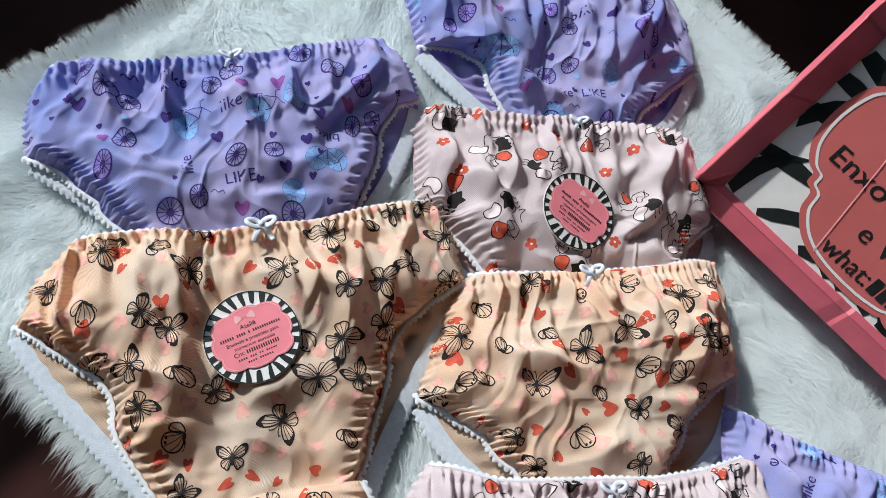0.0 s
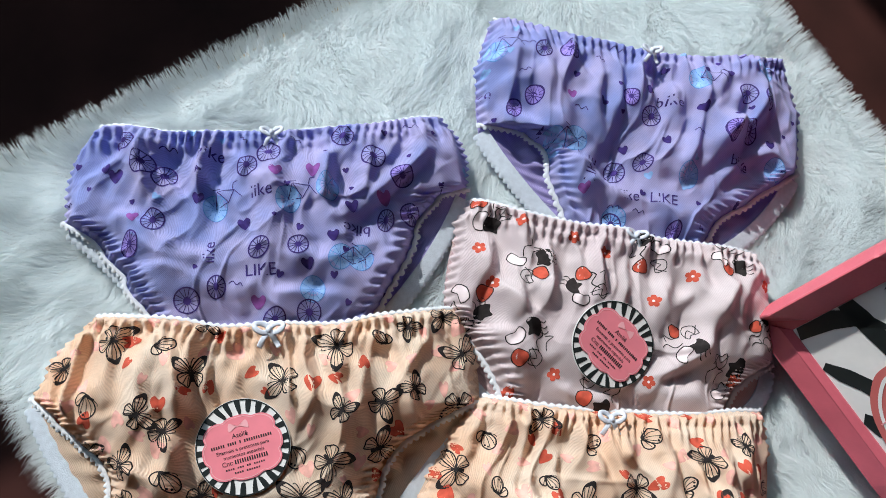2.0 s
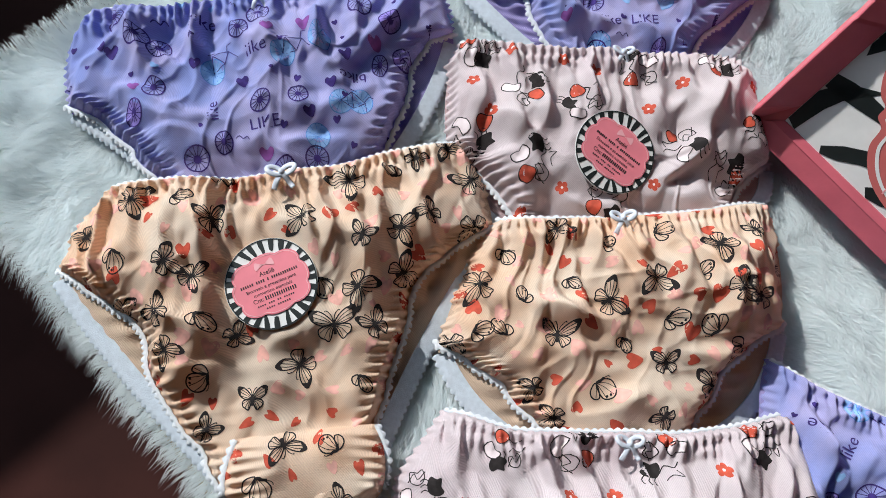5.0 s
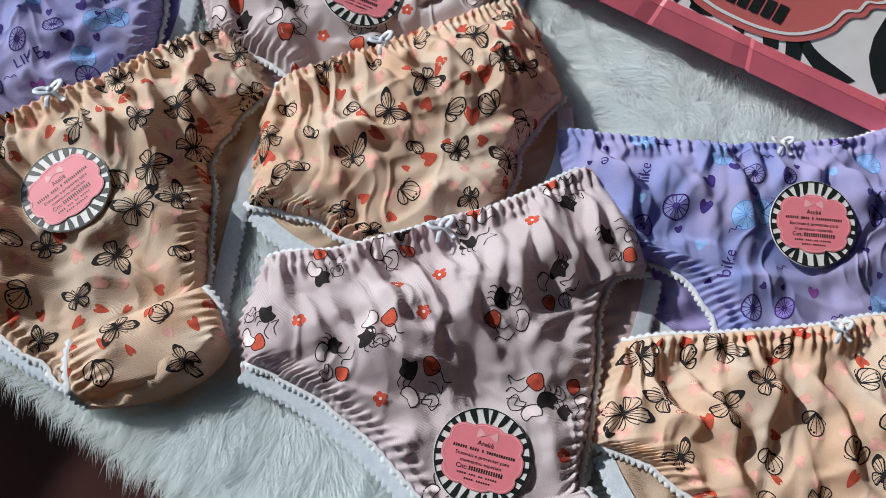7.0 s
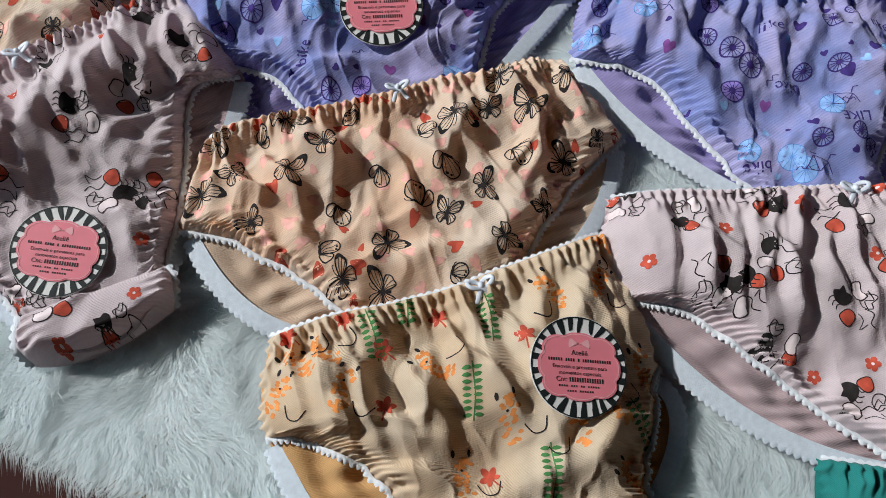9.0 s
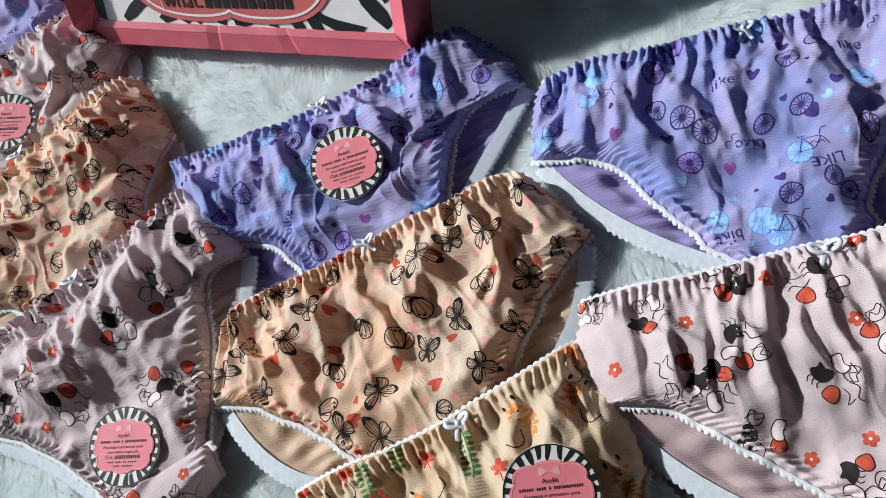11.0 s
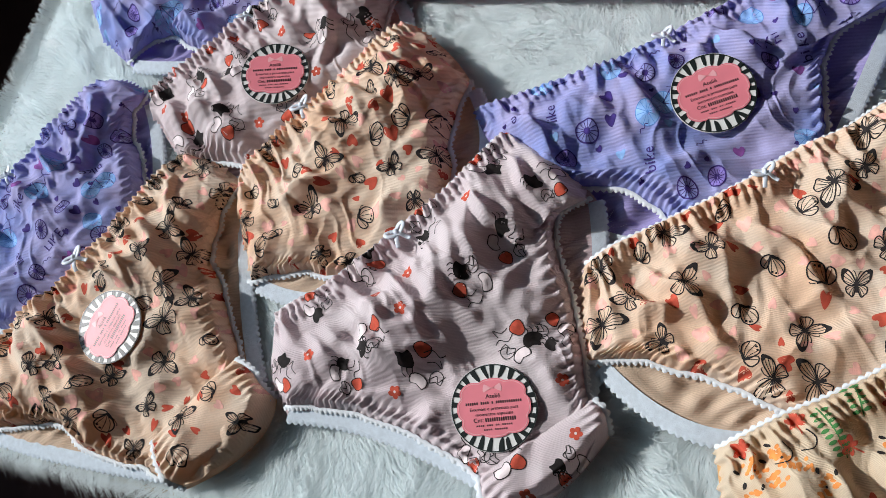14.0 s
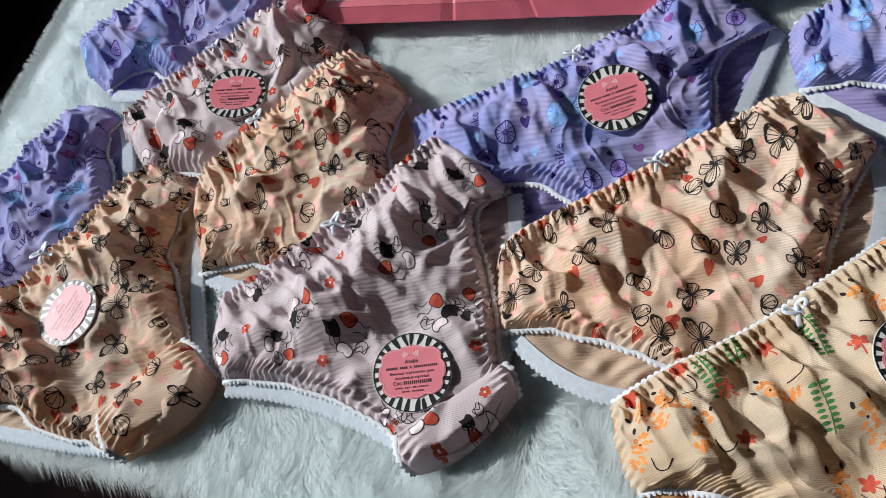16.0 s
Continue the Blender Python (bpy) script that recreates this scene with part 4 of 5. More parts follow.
def bicycle_print(g, wheels, blues, words, hearts, seed):
    rng = random.Random(seed)
    dark, mid, blue = Print(g, 0.0006), Print(g, 0.00045), Print(g, 0.0003)
    for x, y in wheels:
        m = placed(x / 100, y / 100, rng.uniform(0, 6.3), 0.0064 * rng.uniform(0.9, 1.12), rng.uniform(0.72, 1.0))
        dark.stroke(ring(0, 0, 1, 1), m, 0.0004)
        for i in range(14):
            a = i * math.pi / 7
            dark.stroke(np.array([(0.08 * math.cos(a), 0.08 * math.sin(a)), (math.cos(a), math.sin(a))]), m, 0.0002)
        dark.fill(ring(0, 0, 0.32, 0.32, 12), m)
        dark.finish("printed_wheel", VIOLET)
        if rng.random() < 0.35:
            mid.fill(ring(0, 0, 0.97, 0.97), m)
            mid.finish("printed_wheel_shade", MIDVIOLET)
    for i, (x, y) in enumerate(blues):
        m = placed(x / 100, y / 100, rng.uniform(-0.6, 0.6) + math.atan2(g.ax[1], g.ax[0]), 0.0075, rng.uniform(0.8, 1.0))
        blue.fill(ring(0, 0, 1, 1), m)
        blue.finish("printed_blue_wheel", SKYBLUE)
        for k in range(12):
            a = k * math.pi / 6
            mid.stroke(np.array([(0, 0), (math.cos(a), math.sin(a))]), m, 0.00016)
        mid.stroke(ring(0, 0, 1, 1), m, 0.0002)
        mid.finish("printed_spoke", DEEPBLUE)
        if i % 2 == 0:
            for line in (((0, 0), (0.5, 1.2), (1.9, 0.9), (2.4, 0.1)), ((0.5, 1.2), (1.2, 0.0), (1.9, 0.9)), ((0, 0), (1.2, 0)), ((1.8, 1.0), (2.0, 1.5), (2.4, 1.5)), ((0.2, 1.4), (0.8, 1.4))):
                dark.stroke(np.array(line), m, 0.00022)
            dark.finish("printed_bicycle_frame", VIOLET)
    for i, (x, y) in enumerate(words):
        m = placed(x / 100, y / 100, math.atan2(g.ax[1], g.ax[0]) + rng.choice((0, 0, math.pi, 1.4)) + rng.uniform(-0.2, 0.2), 1.0)
        word = WORDS[i % 3]
        dark.add(m(word[0]), word[1])
        dark.finish("printed_word", VIOLET)
    for x, y in hearts:
        m = placed(x / 100, y / 100, rng.uniform(-0.5, 0.5) + math.atan2(g.ax[1], g.ax[0]), 0.0042 * rng.uniform(0.8, 1.2))
        dark.fill(HEART, m)
        dark.finish("printed_heart", rng.choice((VIOLET, VIOLET, VIOLET, MAGENTA)))
    for x, y in scatter(g, 40, 0.012, seed, list(wheels) + list(words) + list(hearts)):
        m = placed(x, y, rng.uniform(-0.6, 0.6), 0.0021 * rng.uniform(0.8, 1.3))
        r = rng.random()
        if r < 0.55:
            dark.fill(HEART, m)
            dark.finish("printed_heart", VIOLET)
        elif r < 0.78:
            dark.fill(HEART * 1.3, m)
            dark.finish("printed_heart", SKYBLUE)
        else:
            dark.stroke(spline([(-2, 0), (-1, 0.7), (0, -0.3), (1, 0.4), (1.6, -0.6)]), m, 0.00025)
            dark.finish("printed_squiggle", VIOLET)


def flower_print(g, flowers, figures, seed):
    rng = random.Random(seed)
    red, pale, ink = Print(g, 0.0005), Print(g, 0.0008), Print(g, 0.0006)
    for x, y in flowers:
        m = placed(x / 100, y / 100, rng.uniform(0, 6), 0.0040)
        for i in range(5):
            a = i * 2 * math.pi / 5
            red.fill(ring(0.6 * math.cos(a), 0.6 * math.sin(a), 0.42, 0.42, 10), m)
        red.fill(ring(0, 0, 0.5, 0.5, 10), m)
        red.finish("printed_flower", RED)
        pale.fill(ring(0, 0, 0.22, 0.22, 8), m)
        pale.finish("printed_flower_centre", PALE)
    # loose clusters of plain shapes: a dark patch, a red patch, a pale one, thin loops and ticks, in no fixed order
    for x, y in figures:
        size = 0.0138 * rng.uniform(0.85, 1.15)
        turn = rng.uniform(0, 6.3)
        spots = [(0.55 * math.cos(turn + k * 1.26 + rng.uniform(-0.3, 0.3)), 0.62 * math.sin(turn + k * 1.26 + rng.uniform(-0.3, 0.3))) for k in range(5)]
        rng.shuffle(spots)
        at = [placed(x / 100 + a * size, y / 100 + b2 * size, rng.uniform(0, 6.3), size) for a, b2 in spots]
        k = rng.uniform(0.8, 1.15)
        blot = spline([(-0.36 * k, -0.1), (-0.25 * k, 0.26), (0.12, 0.34 * k), (0.42 * k, 0.16), (0.26, -0.04), (0.3, -0.26), (0.0, -0.18), (-0.2, -0.3)], True)
        shape = spline([(-0.2, 0.3), (0.18, 0.32), (0.36, -0.2), (0.05, -0.34), (-0.34, -0.2)], True)
        bean = spline([(-0.34, 0.02), (-0.1, 0.24), (0.3, 0.16), (0.32, -0.16), (-0.02, -0.12), (-0.24, -0.24)], True)
        ink.fill(blot, at[0])
        for t in (-0.2, 0.0, 0.2):
            ink.stroke(spline([(t, 0.2), (t + 0.12, 0.42), (t + 0.02, 0.56)]), at[0], 0.00024)
        ink.stroke(shape * 0.84, at[1], 0.00026)
        ink.stroke(bean * 1.1, at[2], 0.00026)
        ink.stroke(bean * (0.8, 1.2), at[3], 0.00024)
        ink.stroke(spline([(-0.3, -0.2), (0.0, 0.1), (0.1, -0.15), (0.34, 0.2)]), at[3], 0.00022)
        ink.stroke(spline([(-0.4, 0.1), (-0.1, 0.3), (0.2, 0.1), (0.4, 0.25)]), at[4], 0.00026)
        ink.stroke(spline([(-0.3, -0.2), (0.0, -0.1), (0.3, -0.3), (0.2, 0.0)]), at[4], 0.00022)
        ink.finish("printed_outline", INK)
        red.fill(shape * 0.8, at[1])
        red.finish("printed_patch", RED)
        pale.fill(bean, at[2])
        pale.finish("printed_pale_patch", PALE)


def leaf_print(g, reds, sprigs, patches, seed):
    rng = random.Random(seed)
    red, green, orange, ink = Print(g, 0.0006), Print(g, 0.0006), Print(g, 0.0004), Print(g, 0.0007)
    for x, y in reds:
        m = placed(x / 100, y / 100, rng.uniform(-0.6, 0.6), 0.0085)
        for a, r in ((0, 0.8), (1.1, 0.7), (-1.1, 0.7), (2.1, 0.55), (-2.1, 0.55)):
            t = math.pi / 2 + a
            tip = np.array((math.cos(t), math.sin(t))) * r
            w = np.array((-tip[1], tip[0])) * 0.28
            red.fill(spline([(0, 0), tuple(tip * 0.55 + w), tuple(tip), tuple(tip * 0.55 - w)], True), m)
        red.stroke(np.array([(0, 0), (0, -0.8)]), m, 0.0004)
        red.finish("printed_leaf", RED)
    for x, y in sprigs:
        m = placed(x / 100, y / 100, rng.uniform(-0.4, 0.4), 0.0135)
        green.stroke(spline([(0, -1), (0.1, 0), (0, 1)]), m, 0.0003)
        for i in range(8):
            for sg in (-1, 1):
                green.fill(ring(sg * 0.2, -0.8 + i * 0.23, 0.17, 0.075, 8), m)
        green.finish("printed_sprig", GREEN)
    for x, y in patches:
        m = placed(x / 100, y / 100, rng.uniform(-1, 1) + math.atan2(g.ax[1], g.ax[0]), 0.013, rng.choice((1, -1)))
        for i in range(46):
            a, r = rng.uniform(0, 6.28), math.sqrt(rng.random())
            cx, cy = 0.42 * r * math.cos(a), 0.85 * r * math.sin(a)
            if cx > 0.18 and abs(cy) < 0.4:
                continue
            orange.fill(ring(cx, cy, 0.11, 0.07, 7), m)
        ink.stroke(spline([(0.45, -0.2), (0.75, -0.6), (1.15, -0.55), (1.3, -0.1)]), m, 0.0003)
        ink.fill(ring(-0.42, 0.9, 0.08, 0.16, 8), m)
        ink.fill(ring(0.2, 0.95, 0.07, 0.15, 8), m)
        ink.fill(ring(-0.1, 0.35, 0.06, 0.05, 8), m)
        orange.finish("printed_speckle", ORANGE)
        ink.finish("printed_outline", INK)


P4 = [(0.6, 18.4), (3.0, 17.0), (3.1, 20.3), (5.7, 20.6), (7.1, 16.3), (7.7, 19.5), (5.7, 16.8), (5.6, 14.2), (7.9, 14.2), (6.2, 12.4), (9.7, 13.5), (8.4, 11.1), (11.0, 10.3), (13.3, 12.4), (16.7, 11.9), (14.9, 14.5), (17.1, 14.8), (15.9, 16.7), (18.3, 17.9), (17.9, 20.3), (15.9, 19.3), (12.5, 20.2), (14.8, 22.7), (17.2, 23.6), (18.3, 24.7), (19.5, 21.4), (21.8, 24.0), (22.2, 21.2), (7.5, 22.4), (14.0, 16.8), (3.3, 14.3), (20.2, 25.9)]
P4t = [(8.7, 8.5), (12.1, 6.1), (13.0, 8.1), (15.6, 8.1), (16.3, 5.5)]
P5 = [(30.9, 15.2), (29.8, 12.8), (33.3, 11.3), (33.3, 14.2), (35.8, 16.2), (33.4, 16.7), (34.9, 19.3), (36.9, 18.4), (32.3, 18.8), (29.8, 17.3), (27.7, 18.3), (25.1, 17.1), (24.1, 19.9), (22.7, 17.7), (24.1, 15.1), (27.2, 15.2), (22.7, 15.1), (26.1, 12.3), (32.5, 21.6), (29.4, 20.5), (26.8, 21.4), (36.0, 21.1), (38.3, 22.3), (40.1, 20.5), (38.3, 18.3), (36.2, 13.3), (27.4, 10.8), (37.9, 15.4), (21.3, 14.4)]
P8 = [(40.3, -2.3), (43.1, -3.4), (45.5, -2.8), (45.0, -6.3), (43.3, -8.4), (46.7, -9.0), (47.9, -5.1), (49.1, -7.4), (50.4, -8.6), (51.5, -6.0), (55.5, -6.7), (52.7, -11.1), (49.4, -12.0), (45.5, -11.5), (43.7, -10.2), (52.9, -7.9), (55.7, -10.2), (57.9, -8.1), (60.3, -7.5), (55.0, -3.8), (57.0, -4.8), (52.9, -3.6), (50.9, -3.7), (56.4, -2.2), (60.2, -3.2), (47.8, -1.3), (44.0, -0.4), (42.3, -0.5), (40.1, 0.3), (40.3, -5.3), (38.2, -2.4)]
P1w = [(-0.1, 31.6), (1.4, 30.4), (2.6, 30.2), (2.9, 27.4), (2.0, 25.8), (7.1, 31.8), (8.1, 32.9), (12.0, 35.0), (14.1, 34.1), (16.0, 33.5), (15.7, 30.7), (17.0, 31.6), (9.1, 27.2), (11.2, 27.9), (12.7, 24.4), (10.9, 23.6), (6.0, 23.4), (7.4, 24.5)]
P1b = [(10.0, 30.3), (12.0, 31.5), (6.0, 29.0), (14.8, 28.1), (13.7, 27.8), (12.6, 25.7)]
P1l = [(8.4, 30.4), (14.2, 29.7), (9.5, 26.0), (6.5, 26.3), (4.8, 32.1)]
P1h = [(0.0, 29.5), (1.8, 27.3), (7.9, 28.4), (8.9, 31.7), (12.0, 27.0), (13.6, 30.9), (15.3, 31.9), (9.8, 24.3), (4.9, 29.3), (13.0, 28.9), (-0.7, 29.8), (10.9, 32.4)]
P2w = [(22.8, 43.9), (24.5, 44.3), (21.8, 39.9), (22.8, 40.9), (28.9, 42.4), (30.5, 41.6), (28.9, 37.5), (30.5, 38.5), (35.2, 41.1), (36.9, 42.1), (37.8, 44.5), (33.3, 34.7), (29.3, 34.2), (36.3, 44.5)]
P2b = [(24.5, 38.2), (25.9, 38.6), (33.0, 44.5), (33.5, 38.3), (37.5, 46.8), (29.4, 34.5), (19.9, 43.4), (39.3, 40.4)]
P2l = [(19.6, 40.7), (36.6, 39.8), (32.2, 36.4), (30.0, 36.1), (31.5, 42.7), (27.2, 36.9)]
P2h = [(25.1, 41.4), (31.7, 40.2), (29.2, 39.1), (38.6, 41.8), (30.1, 43.2), (27.2, 41.5), (33.4, 45.5), (33.5, 42.6), (27.0, 35.7), (34.9, 45.6)]
P7w = [(44.6, 8.0), (49.6, 8.8), (51.5, 8.2), (42.6, 7.5), (49.0, 1.1), (47.2, 1.5), (55.9, 5.0), (62.5, 5.7), (59.4, 9.4), (55.8, 10.1)]
P7b = [(59.3, 6.3), (57.2, 8.3), (49.2, 6.5), (54.5, -0.0), (64.1, 7.7), (44.3, 12.7), (48.1, 10.3), (48.0, 6.4)]
P7l = [(43.6, 10.5), (58.1, 4.6), (56.4, 6.0), (41.9, 11.5), (46.5, 4.2)]
P7h = [(58.8, 8.2), (46.1, 7.5), (54.0, 3.9), (48.4, 9.3), (62.8, 7.7), (51.0, 1.6), (46.8, 8.9), (57.0, 3.7)]
P11w = [(64.9, 1.0), (69.6, -3.8), (70.4, -5.3), (70.9, -6.7), (70.8, -1.8), (69.2, -7.7), (72.9, -0.7), (73.8, -8.2), (75.9, -8.6), (77.0, -5.9), (79.2, -5.6), (72.3, -12.5), (74.6, -13.0), (77.8, -11.7), (74.9, -14.0)]
P11b = [(66.8, -0.9), (68.0, 0.3), (74.2, -10.8), (79.5, -9.0), (77.1, -2.7), (70.3, -12.8), (63.2, -1.0), (68.4, -11.4), (70.6, -13.8)]
P11l = [(73.5, -4.8), (72.5, -8.7), (75.0, -12.0), (80.6, -6.8), (68.4, -12.5)]
P11h = [(75.1, -5.4), (72.5, -11.4), (76.1, -9.3), (71.6, -5.9), (74.5, -0.7), (70.9, -9.1), (69.8, -0.4), (77.6, -4.7), (78.0, -8.7), (69.0, -5.8), (66.7, -3.9)]
P3f = [(23.6, 32.5), (21.4, 30.3), (26.8, 32.2), (28.8, 31.7), (22.6, 28.4), (34.2, 31.5), (32.1, 29.5), (27.1, 24.0), (32.6, 24.8), (24.9, 22.5), (39.1, 32.2)]
P3g = [(24.5, 30.0), (28.0, 29.3), (25.3, 25.3), (21.7, 26.9), (31.5, 32.3), (36.3, 33.2), (34.3, 27.6), (37.2, 26.3), (39.0, 29.3), (29.8, 23.7), (21.6, 32.8)]
P6f = [(30.4, 6.9), (28.0, 6.7), (29.0, 4.7), (36.1, 8.7), (34.5, -3.8), (25.9, 1.1), (40.8, 11.9), (33.4, -6.7), (22.6, 5.9), (29.2, -8.0)]
P6g = [(38.5, 10.4), (36.5, 4.8), (40.7, 6.5), (33.0, 9.2), (33.3, 3.8), (26.6, 4.3), (28.2, 1.3), (33.6, -0.4), (35.7, -1.2), (24.0, 3.5), (20.4, 6.2), (28.3, 9.3), (24.5, 8.7), (32.1, -8.1), (29.4, -5.5), (28.1, -4.1)]
P9m = [(51.0, -17.0), (47.5, -14.3), (43.3, -17.6), (40.1, -12.2), (46.8, -22.5), (44.3, -14.9), (43.0, -12.6)]
P9n = [(49.8, -15.3), (47.5, -18.5), (46.2, -12.8), (49.5, -23.4), (54.9, -23.0), (44.0, -13.9)]
P9o = [(41.6, -13.9), (46.4, -16.5), (53.4, -15.3), (56.1, -15.7), (57.4, -13.4), (48.7, -20.5), (51.5, -21.9), (56.3, -20.7), (38.6, -14.9), (41.7, -16.2), (45.6, -22.1), (53.5, -25.3), (40.2, -13.7), (53.7, -21.9)]
P10f = [(68.0, -16.0), (63.3, -15.7), (70.2, -20.0), (72.9, -16.6), (64.6, -24.3), (67.3, -24.9), (58.9, -15.7)]
P10g = [(62.0, -14.3), (69.8, -17.7), (66.2, -14.7), (64.9, -18.4), (61.4, -18.0), (67.7, -22.0), (59.7, -12.0), (71.0, -21.1), (63.3, -22.2), (65.9, -26.3), (62.7, -19.1)]
REDS = (RED, ROSE, ROSE)
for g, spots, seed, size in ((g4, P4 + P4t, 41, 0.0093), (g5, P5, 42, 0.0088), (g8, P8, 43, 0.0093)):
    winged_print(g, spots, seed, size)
    heart_print(g, scatter(g, 95, 0.0112, seed + 5, spots), seed, REDS)
bicycle_print(g1, P1w, P1b, P1l, P1h, 51)
bicycle_print(g2, P2w, P2b, P2l, P2h, 52)
bicycle_print(g7, P7w, P7b, P7l, P7h, 53)
bicycle_print(g11, P11w, P11b, P11l, P11h, 54)
flower_print(g3, P3f, P3g, 61)
flower_print(g6, P6f, P6g, 62)
flower_print(g10, P10f, P10g, 63)
leaf_print(g9, P9m, P9n, P9o, 71)


# ---------------------------------------------------------------- round card tags
def flat_part(name, loop_or_mesh, m, z, thick, mat, parent, label="", scale=1.0):
    """A thin plate of given outline on a flat thing."""
    if isinstance(loop_or_mesh, tuple):
        v2, faces = loop_or_mesh
        v = [m @ Vector((x * scale, y * scale, z)) for x, y in v2]
        return mesh_ob(name, [tuple(q) for q in v], faces, mat, parent, label, smooth=False)
    loop = np.asarray(loop_or_mesh, float) * scale
    if np.allclose(loop[0], loop[-1]):
        loop = loop[:-1]
    n2 = len(loop)
    c = loop.mean(0)
    v = [m @ Vector((x, y, z + thick)) for x, y in loop] + [m @ Vector((x, y, z)) for x, y in loop] + [m @ Vector((*c, z + thick))]
    f = [(i, (i + 1) % n2, 2 * n2) for i in range(n2)] + [(i, n2 + i, n2 + (i + 1) % n2, (i + 1) % n2) for i in range(n2)]
    return mesh_ob(name, [tuple(q) for q in v], f, mat, parent, label, smooth=False)


def bars(rows):
    """Plain bars that stand for writing: x, y, width, height in units of the thing."""
    v, f = [], []
    for x, y, w, h in rows:
        k = len(v)
        v += [(x - w / 2, y - h / 2), (x + w / 2, y - h / 2), (x + w / 2, y + h / 2), (x - w / 2, y + h / 2)]
        f.append((k, k + 1, k + 2, k + 3))
    return np.array(v), f


def plaque(rx, ry, lobes=8, depth=0.05, n2=120):
    """A label outline with shallow scallops and pointed ends."""
    a = np.linspace(0, 2 * math.pi, n2, endpoint=False)
    r = (np.abs(np.cos(a)) ** 2.8 + np.abs(np.sin(a)) ** 2.8) ** (-1 / 2.8)
    r = r * (1 - depth * (1 - np.abs(np.cos(a * lobes / 2))) ** 1.5)
    return np.stack([rx * r * np.cos(a), ry * r * np.sin(a)], 1)


T1 = letters("Enxovais e presentes para", 0.0027)
T2 = letters("momentos especiais", 0.0027)
T3 = letters("Ateli\u00ea", 0.0036)
T4 = letters("Cnt:", 0.0034)


def tag_on(g, x, y, angle, label, seed, dark=False):
    rng = random.Random(seed)
    R = 0.0252
    pts = []
    for r in (0, 0.15, 0.3, 0.45, 0.6, 0.75, 0.87, 0.98):
        for i in range(48):
            a = i * math.pi / 24
            px, py = x + R * r * math.cos(a), y + R * r * math.sin(a)
            h = g.tree.ray_cast(Vector((px, py, 0.2)), Vector((0, 0, -1)))
            if h[0]:
                pts.append((px - x, py - y, h[0].z))
    A = np.array(pts)
    sol = np.linalg.lstsq(np.c_[A[:, :2], np.ones(len(A))], A[:, 2], rcond=None)[0]
    sol[:2] = np.clip(sol[:2], -0.22, 0.22)
    up = Vector((-sol[0], -sol[1], 1)).normalized()
    rest = float((A[:, 2] - A[:, :2] @ sol[:2]).max())
    q = Vector((0, 0, 1)).rotation_difference(up).to_matrix().to_4x4()
    m = Matrix.Translation((x, y, rest + 0.0002)) @ q @ pose(0, 0, 0, 0, 0, angle)
    root = root_at("tag", m.translation, label, "tag", "round tags on the briefs")
    flat_part("card", ring(0, 0, R, R, 72), m, 0, 0.0007, CARD, root, "round white card")
    v, f = [], []
    n2 = 25
    for i in range(n2):
        a = (i + rng.uniform(-0.12, 0.12)) * 2 * math.pi / n2
        w, inner, twist = rng.uniform(0.052, 0.072), rng.uniform(0.58, 0.72), rng.uniform(-0.12, 0.12)
        k = len(v)
        for r, ww, tw in ((0.985, w, 0), (0.86, w * 1.05, 0.2), (0.74, w * 0.9, 0.6), (inner, w * 0.25, 1.0)):
            for sg in (-1, 1):
                b2 = a + sg * ww + twist * tw
                v.append((R * r * math.cos(b2), R * r * math.sin(b2)))
        f += [(k + j * 2, k + j * 2 + 1, k + j * 2 + 3, k + j * 2 + 2) for j in range(3)]
    flat_part("zebra_border", (np.array(v), f), m, 0.0009, 0, CARDINK, root, "black zebra stripes round the rim")
    flat_part("rim_line", (np.concatenate([ring(0, 0, R * 0.99, R * 0.99, 72), ring(0, 0, R * 0.965, R * 0.965, 72)]), [(i, i + 1, 73 + i + 1, 73 + i) for i in range(72)]), m, 0.0010, 0, CARDINK, root, "thin black rim line")
    plate = flat_part("label_plate", plaque(0.0215, 0.0168, 8, 0.10), m, 0.0011, 0.00025, CARDPINK, root, "glossy pink scalloped label")
    inner = plaque(0.0203, 0.0157, 8, 0.10)
    outer = plaque(0.0207, 0.0161, 8, 0.10)
    n3 = len(inner)
    flat_part("label_line", (np.concatenate([inner, outer]), [(i, (i + 1) % n3, n3 + (i + 1) % n3, n3 + i) for i in range(n3)]), m, 0.0015, 0, CARDROSE, plate, "thin light pink line")
    flat_part("printed_bow", spline([(0, 0.0), (-0.0045, 0.0028), (-0.0052, -0.0016), (0, 0.0006), (0.0052, -0.0016), (0.0045, 0.0028)], True, 0.0008), m @ pose(0, 0.0108, 0), 0.0014, 0.0001, CARDROSE, plate, "light pink bow drawing")
    words = []
    # one short upright bar for each unreadable sign of a line
    for y0, w, h, gaps in ((0.0030, 0.0330, 0.0015, (6, 11, 13)), (-0.0066, 0.0246, 0.0022, (0, 1, 2, 3, 4)), (-0.0097, 0.0225, 0.0009, (4, 8, 11, 17)), (-0.0121, 0.0140, 0.0009, (4,))):
        k2 = int(w / 0.00125)
        words += [(-w / 2 + (i + 0.5) * w / k2, y0, 0.00072, h) for i in range(k2) if i not in gaps]
    flat_part("writing", bars(words), m, 0.0015, 0, CARDINK, plate, "small dark printed lines")
    for tt, yy in ((T1, -0.0004), (T2, -0.0034), (T3, 0.0066), (T4, -0.0066)):
        flat_part("lettering", (tt[0] + (-0.0095 if tt is T4 else 0, yy), tt[1]), m, 0.0015, 0, CARDINK, plate, "small dark lettering")
    return root


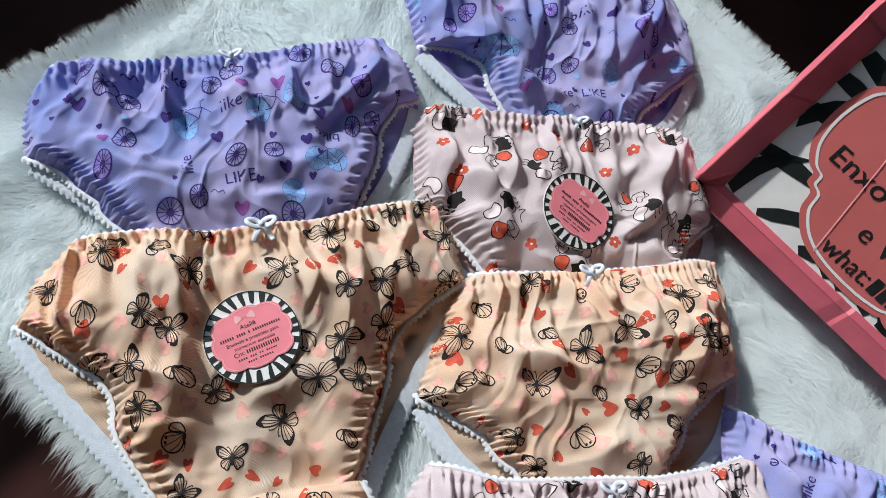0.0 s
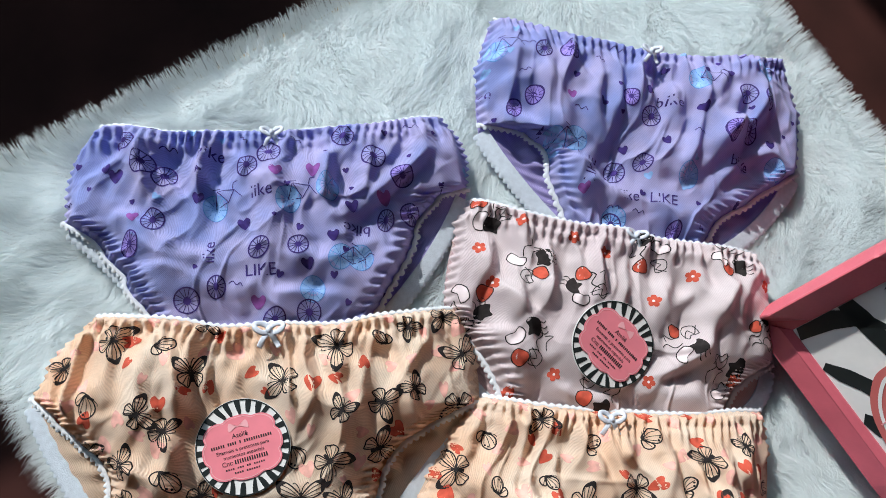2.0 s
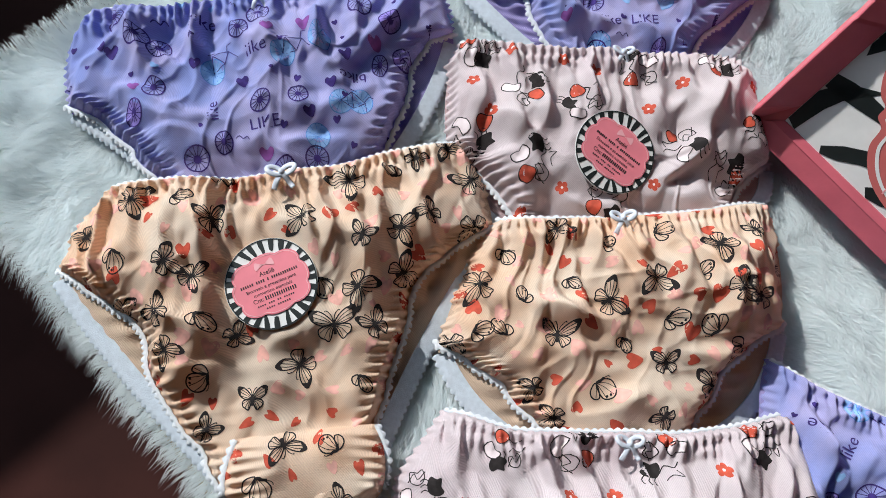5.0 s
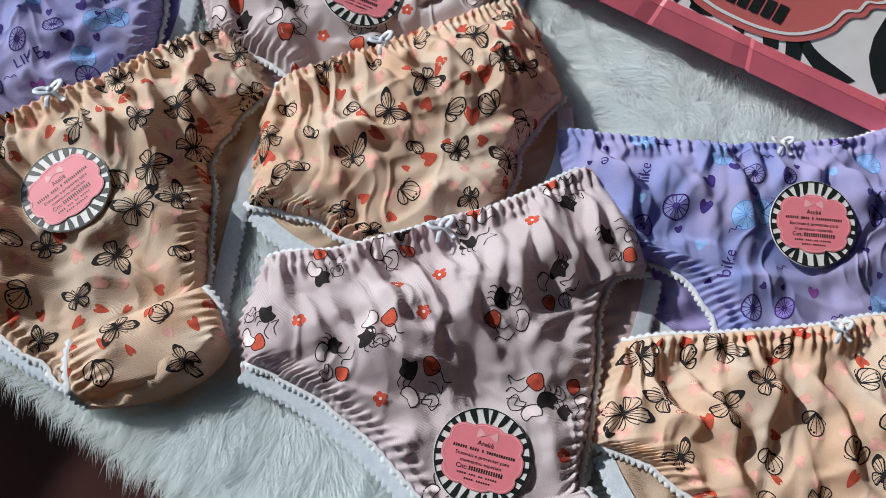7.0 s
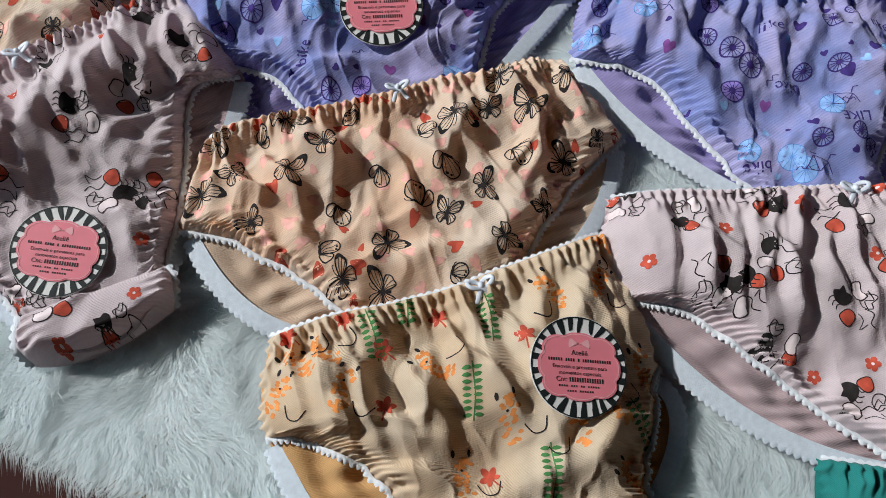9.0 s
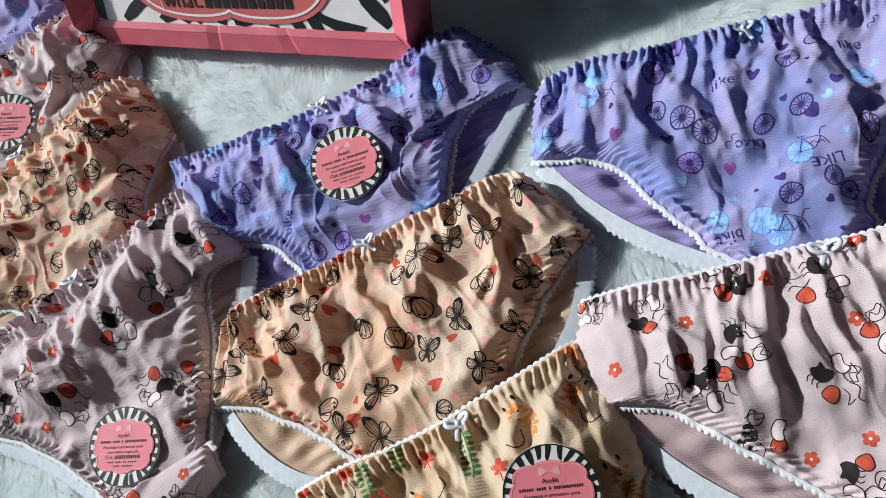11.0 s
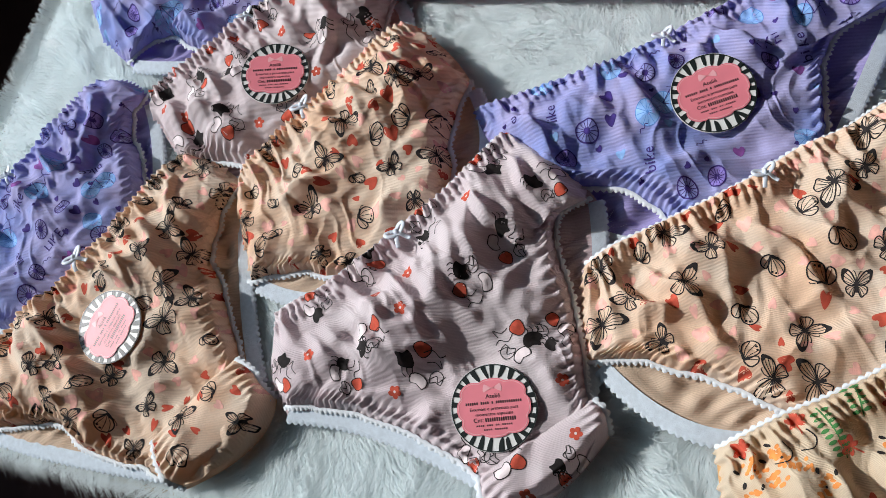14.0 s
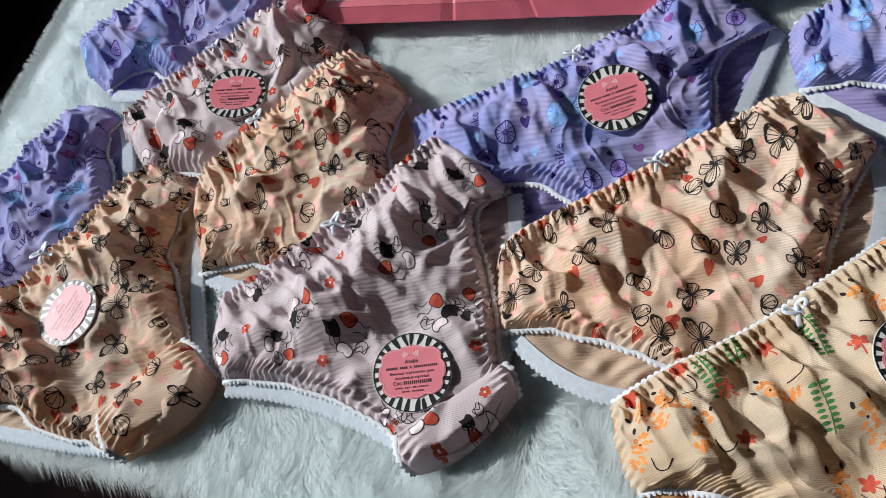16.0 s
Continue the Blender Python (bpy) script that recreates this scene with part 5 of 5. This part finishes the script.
tag_on(g4, 0.1128, 0.1643, 28, "round pink and zebra card tag on peach briefs", 1)
tag_on(g3, 0.3004, 0.2636, -29.5, "round pink and zebra card tag on pink briefs", 2)
tag_on(g7, 0.519, 0.052, -17.5, "round pink and zebra card tag on lilac briefs", 3)
tag_on(g6, 0.3034, -0.0292, -28.5, "round pink and zebra card tag near crotch fold", 4)
tag_on(g9, 0.527, -0.1948, -24, "round pink zebra card tag on cream leaf briefs", 5)

# ---------------------------------------------------------------- the poster in the frame
LABEL_Y = 0.088
PC = SIGN @ pose(SW / 2 - 0.002, LABEL_Y, 0)


def big_plaque(k):
    """Half outline mirrored: a notch in the middle of the lower edge, lobes beside it, stepped shoulders; k shrinks it."""
    half = spline([(0, -0.081), (0.006, -0.0835), (0.024, -0.0855), (0.050, -0.084), (0.070, -0.078), (0.084, -0.066), (0.088, -0.054), (0.0945, -0.0505), (0.096, -0.044), (0.1035, -0.0405), (0.1125, -0.028), (0.1155, -0.008), (0.1120, 0.012), (0.1035, 0.022), (0.102, 0.030), (0.094, 0.036), (0.090, 0.048), (0.070, 0.058), (0.035, 0.060), (0.006, 0.068), (0, 0.066)], False, 0.002)
    loop = np.concatenate([half, half[-2:0:-1] * (-1, 1)])
    c = np.array((0, -0.01))
    d = loop - c
    return c + d * (1 - k / np.linalg.norm(d, axis=1))[:, None]


label = flat_part("label_plate", big_plaque(0), PC, 0.0002, 0.0004, SIGNPINK, sign, "large coral scalloped label on the poster")
pa, pb = big_plaque(0.0062), big_plaque(0.0042)
nb = len(pa)
flat_part("label_line", (np.concatenate([pa, pb]), [(i, (i + 1) % nb, nb + (i + 1) % nb, nb + i) for i in range(nb)]), PC, 0.0010, 0, CARD, label, "thin white line inside the label edge")
rng = random.Random(8)
for i in range(44):
    a = i * 2 * math.pi / 44 + rng.uniform(-0.05, 0.05)
    d = Vector((math.cos(a), math.sin(a)))
    k = min((SW / 2) / (abs(d.x) + 1e-6), (SH / 2) / (abs(d.y) + 1e-6))
    edge_pt = np.array(d * k)
    slant = rng.uniform(0.2, 0.8) if rng.random() < 0.8 else -0.4
    way = np.array((-d.x, -d.y)) + slant * np.array((-d.y, d.x))
    way /= np.linalg.norm(way)
    nrm = np.array((-way[1], way[0]))
    ln, w = rng.uniform(0.035, 0.06), rng.uniform(0.0038, 0.0062)
    bend = rng.uniform(0.002, 0.009)
    shape = []
    for t, ww in ((0, 0.9), (0.2, 1.05), (0.4, 1.0), (0.6, 0.8), (0.8, 0.5), (1.0, 0.05)):
        shape.append((edge_pt + way * ln * t + nrm * math.sin(t * 3) * bend, w * ww))
    loop = [c + nrm * h for c, h in shape] + [c - nrm * h for c, h in shape[::-1]]
    loop = np.array([(np.clip(p[0], -SW / 2, SW / 2), np.clip(p[1], -SH / 2, SH / 2)) for p in loop])
    flat_part("zebra_stripe", loop, SIGN @ pose(SW / 2, SH / 2, 0), 0.00008, 0.00006, CARDINK, sign)


def sign_text(text, wide, tall, x, y, turn, label_text):
    """Lettering stretched to its printed width and height."""
    tv, tf = letters(text, 0.02)
    lo, hi = tv.min(0), tv.max(0)
    tv = (tv - (lo + hi) / 2) * (wide / (hi[0] - lo[0]), tall / (hi[1] - lo[1]))
    flat_part("lettering", (tv, tf), SIGN @ pose(x, y, 0, 0, 0, turn), 0.0011, 0, CARDINK, label, label_text)


sign_text("Enxoval personalizados", 0.194, 0.0165, 0.128, 0.0625, 1.5, "dark decorative lettering")
sign_text("e Variedades", 0.100, 0.0125, 0.128, 0.0405, 1.5, "dark decorative lettering")
sign_text("what:", 0.036, 0.0118, 0.0870, 0.0190, 1.0, "bold dark lettering")
flat_part("number_bar", bars([(-0.0345 + 0.0077 * i, 0, 0.0058, 0.0108) for i in range(10)]), SIGN @ pose(0.1450, 0.0195, 0, 0, 0, 1), 0.0011, 0, CARDINK, label, "plain dark bars in place of a number")
flat_part("name_bar", bars([(0, 0, 0.11, 0.016)]), SIGN @ pose(SW / 2, 0.105, 0), 0.0011, 0, CARDINK, label, "plain dark bar in place of a name")
# creases in the glossy poster cover
for x, y, ln, turn in ((0.056, 0.07, 0.125, 12), (0.10, 0.05, 0.014, 35), (0.175, 0.045, 0.008, 30), (0.16, 0.075, 0.010, 50)):
    flat_part("cover_crease", bars([(0, 0, 0.0008, ln)]), SIGN @ pose(x, y, 0, 0, 0, turn), 0.0013, 0, CARDROSE, label, "pale crease in the poster cover")
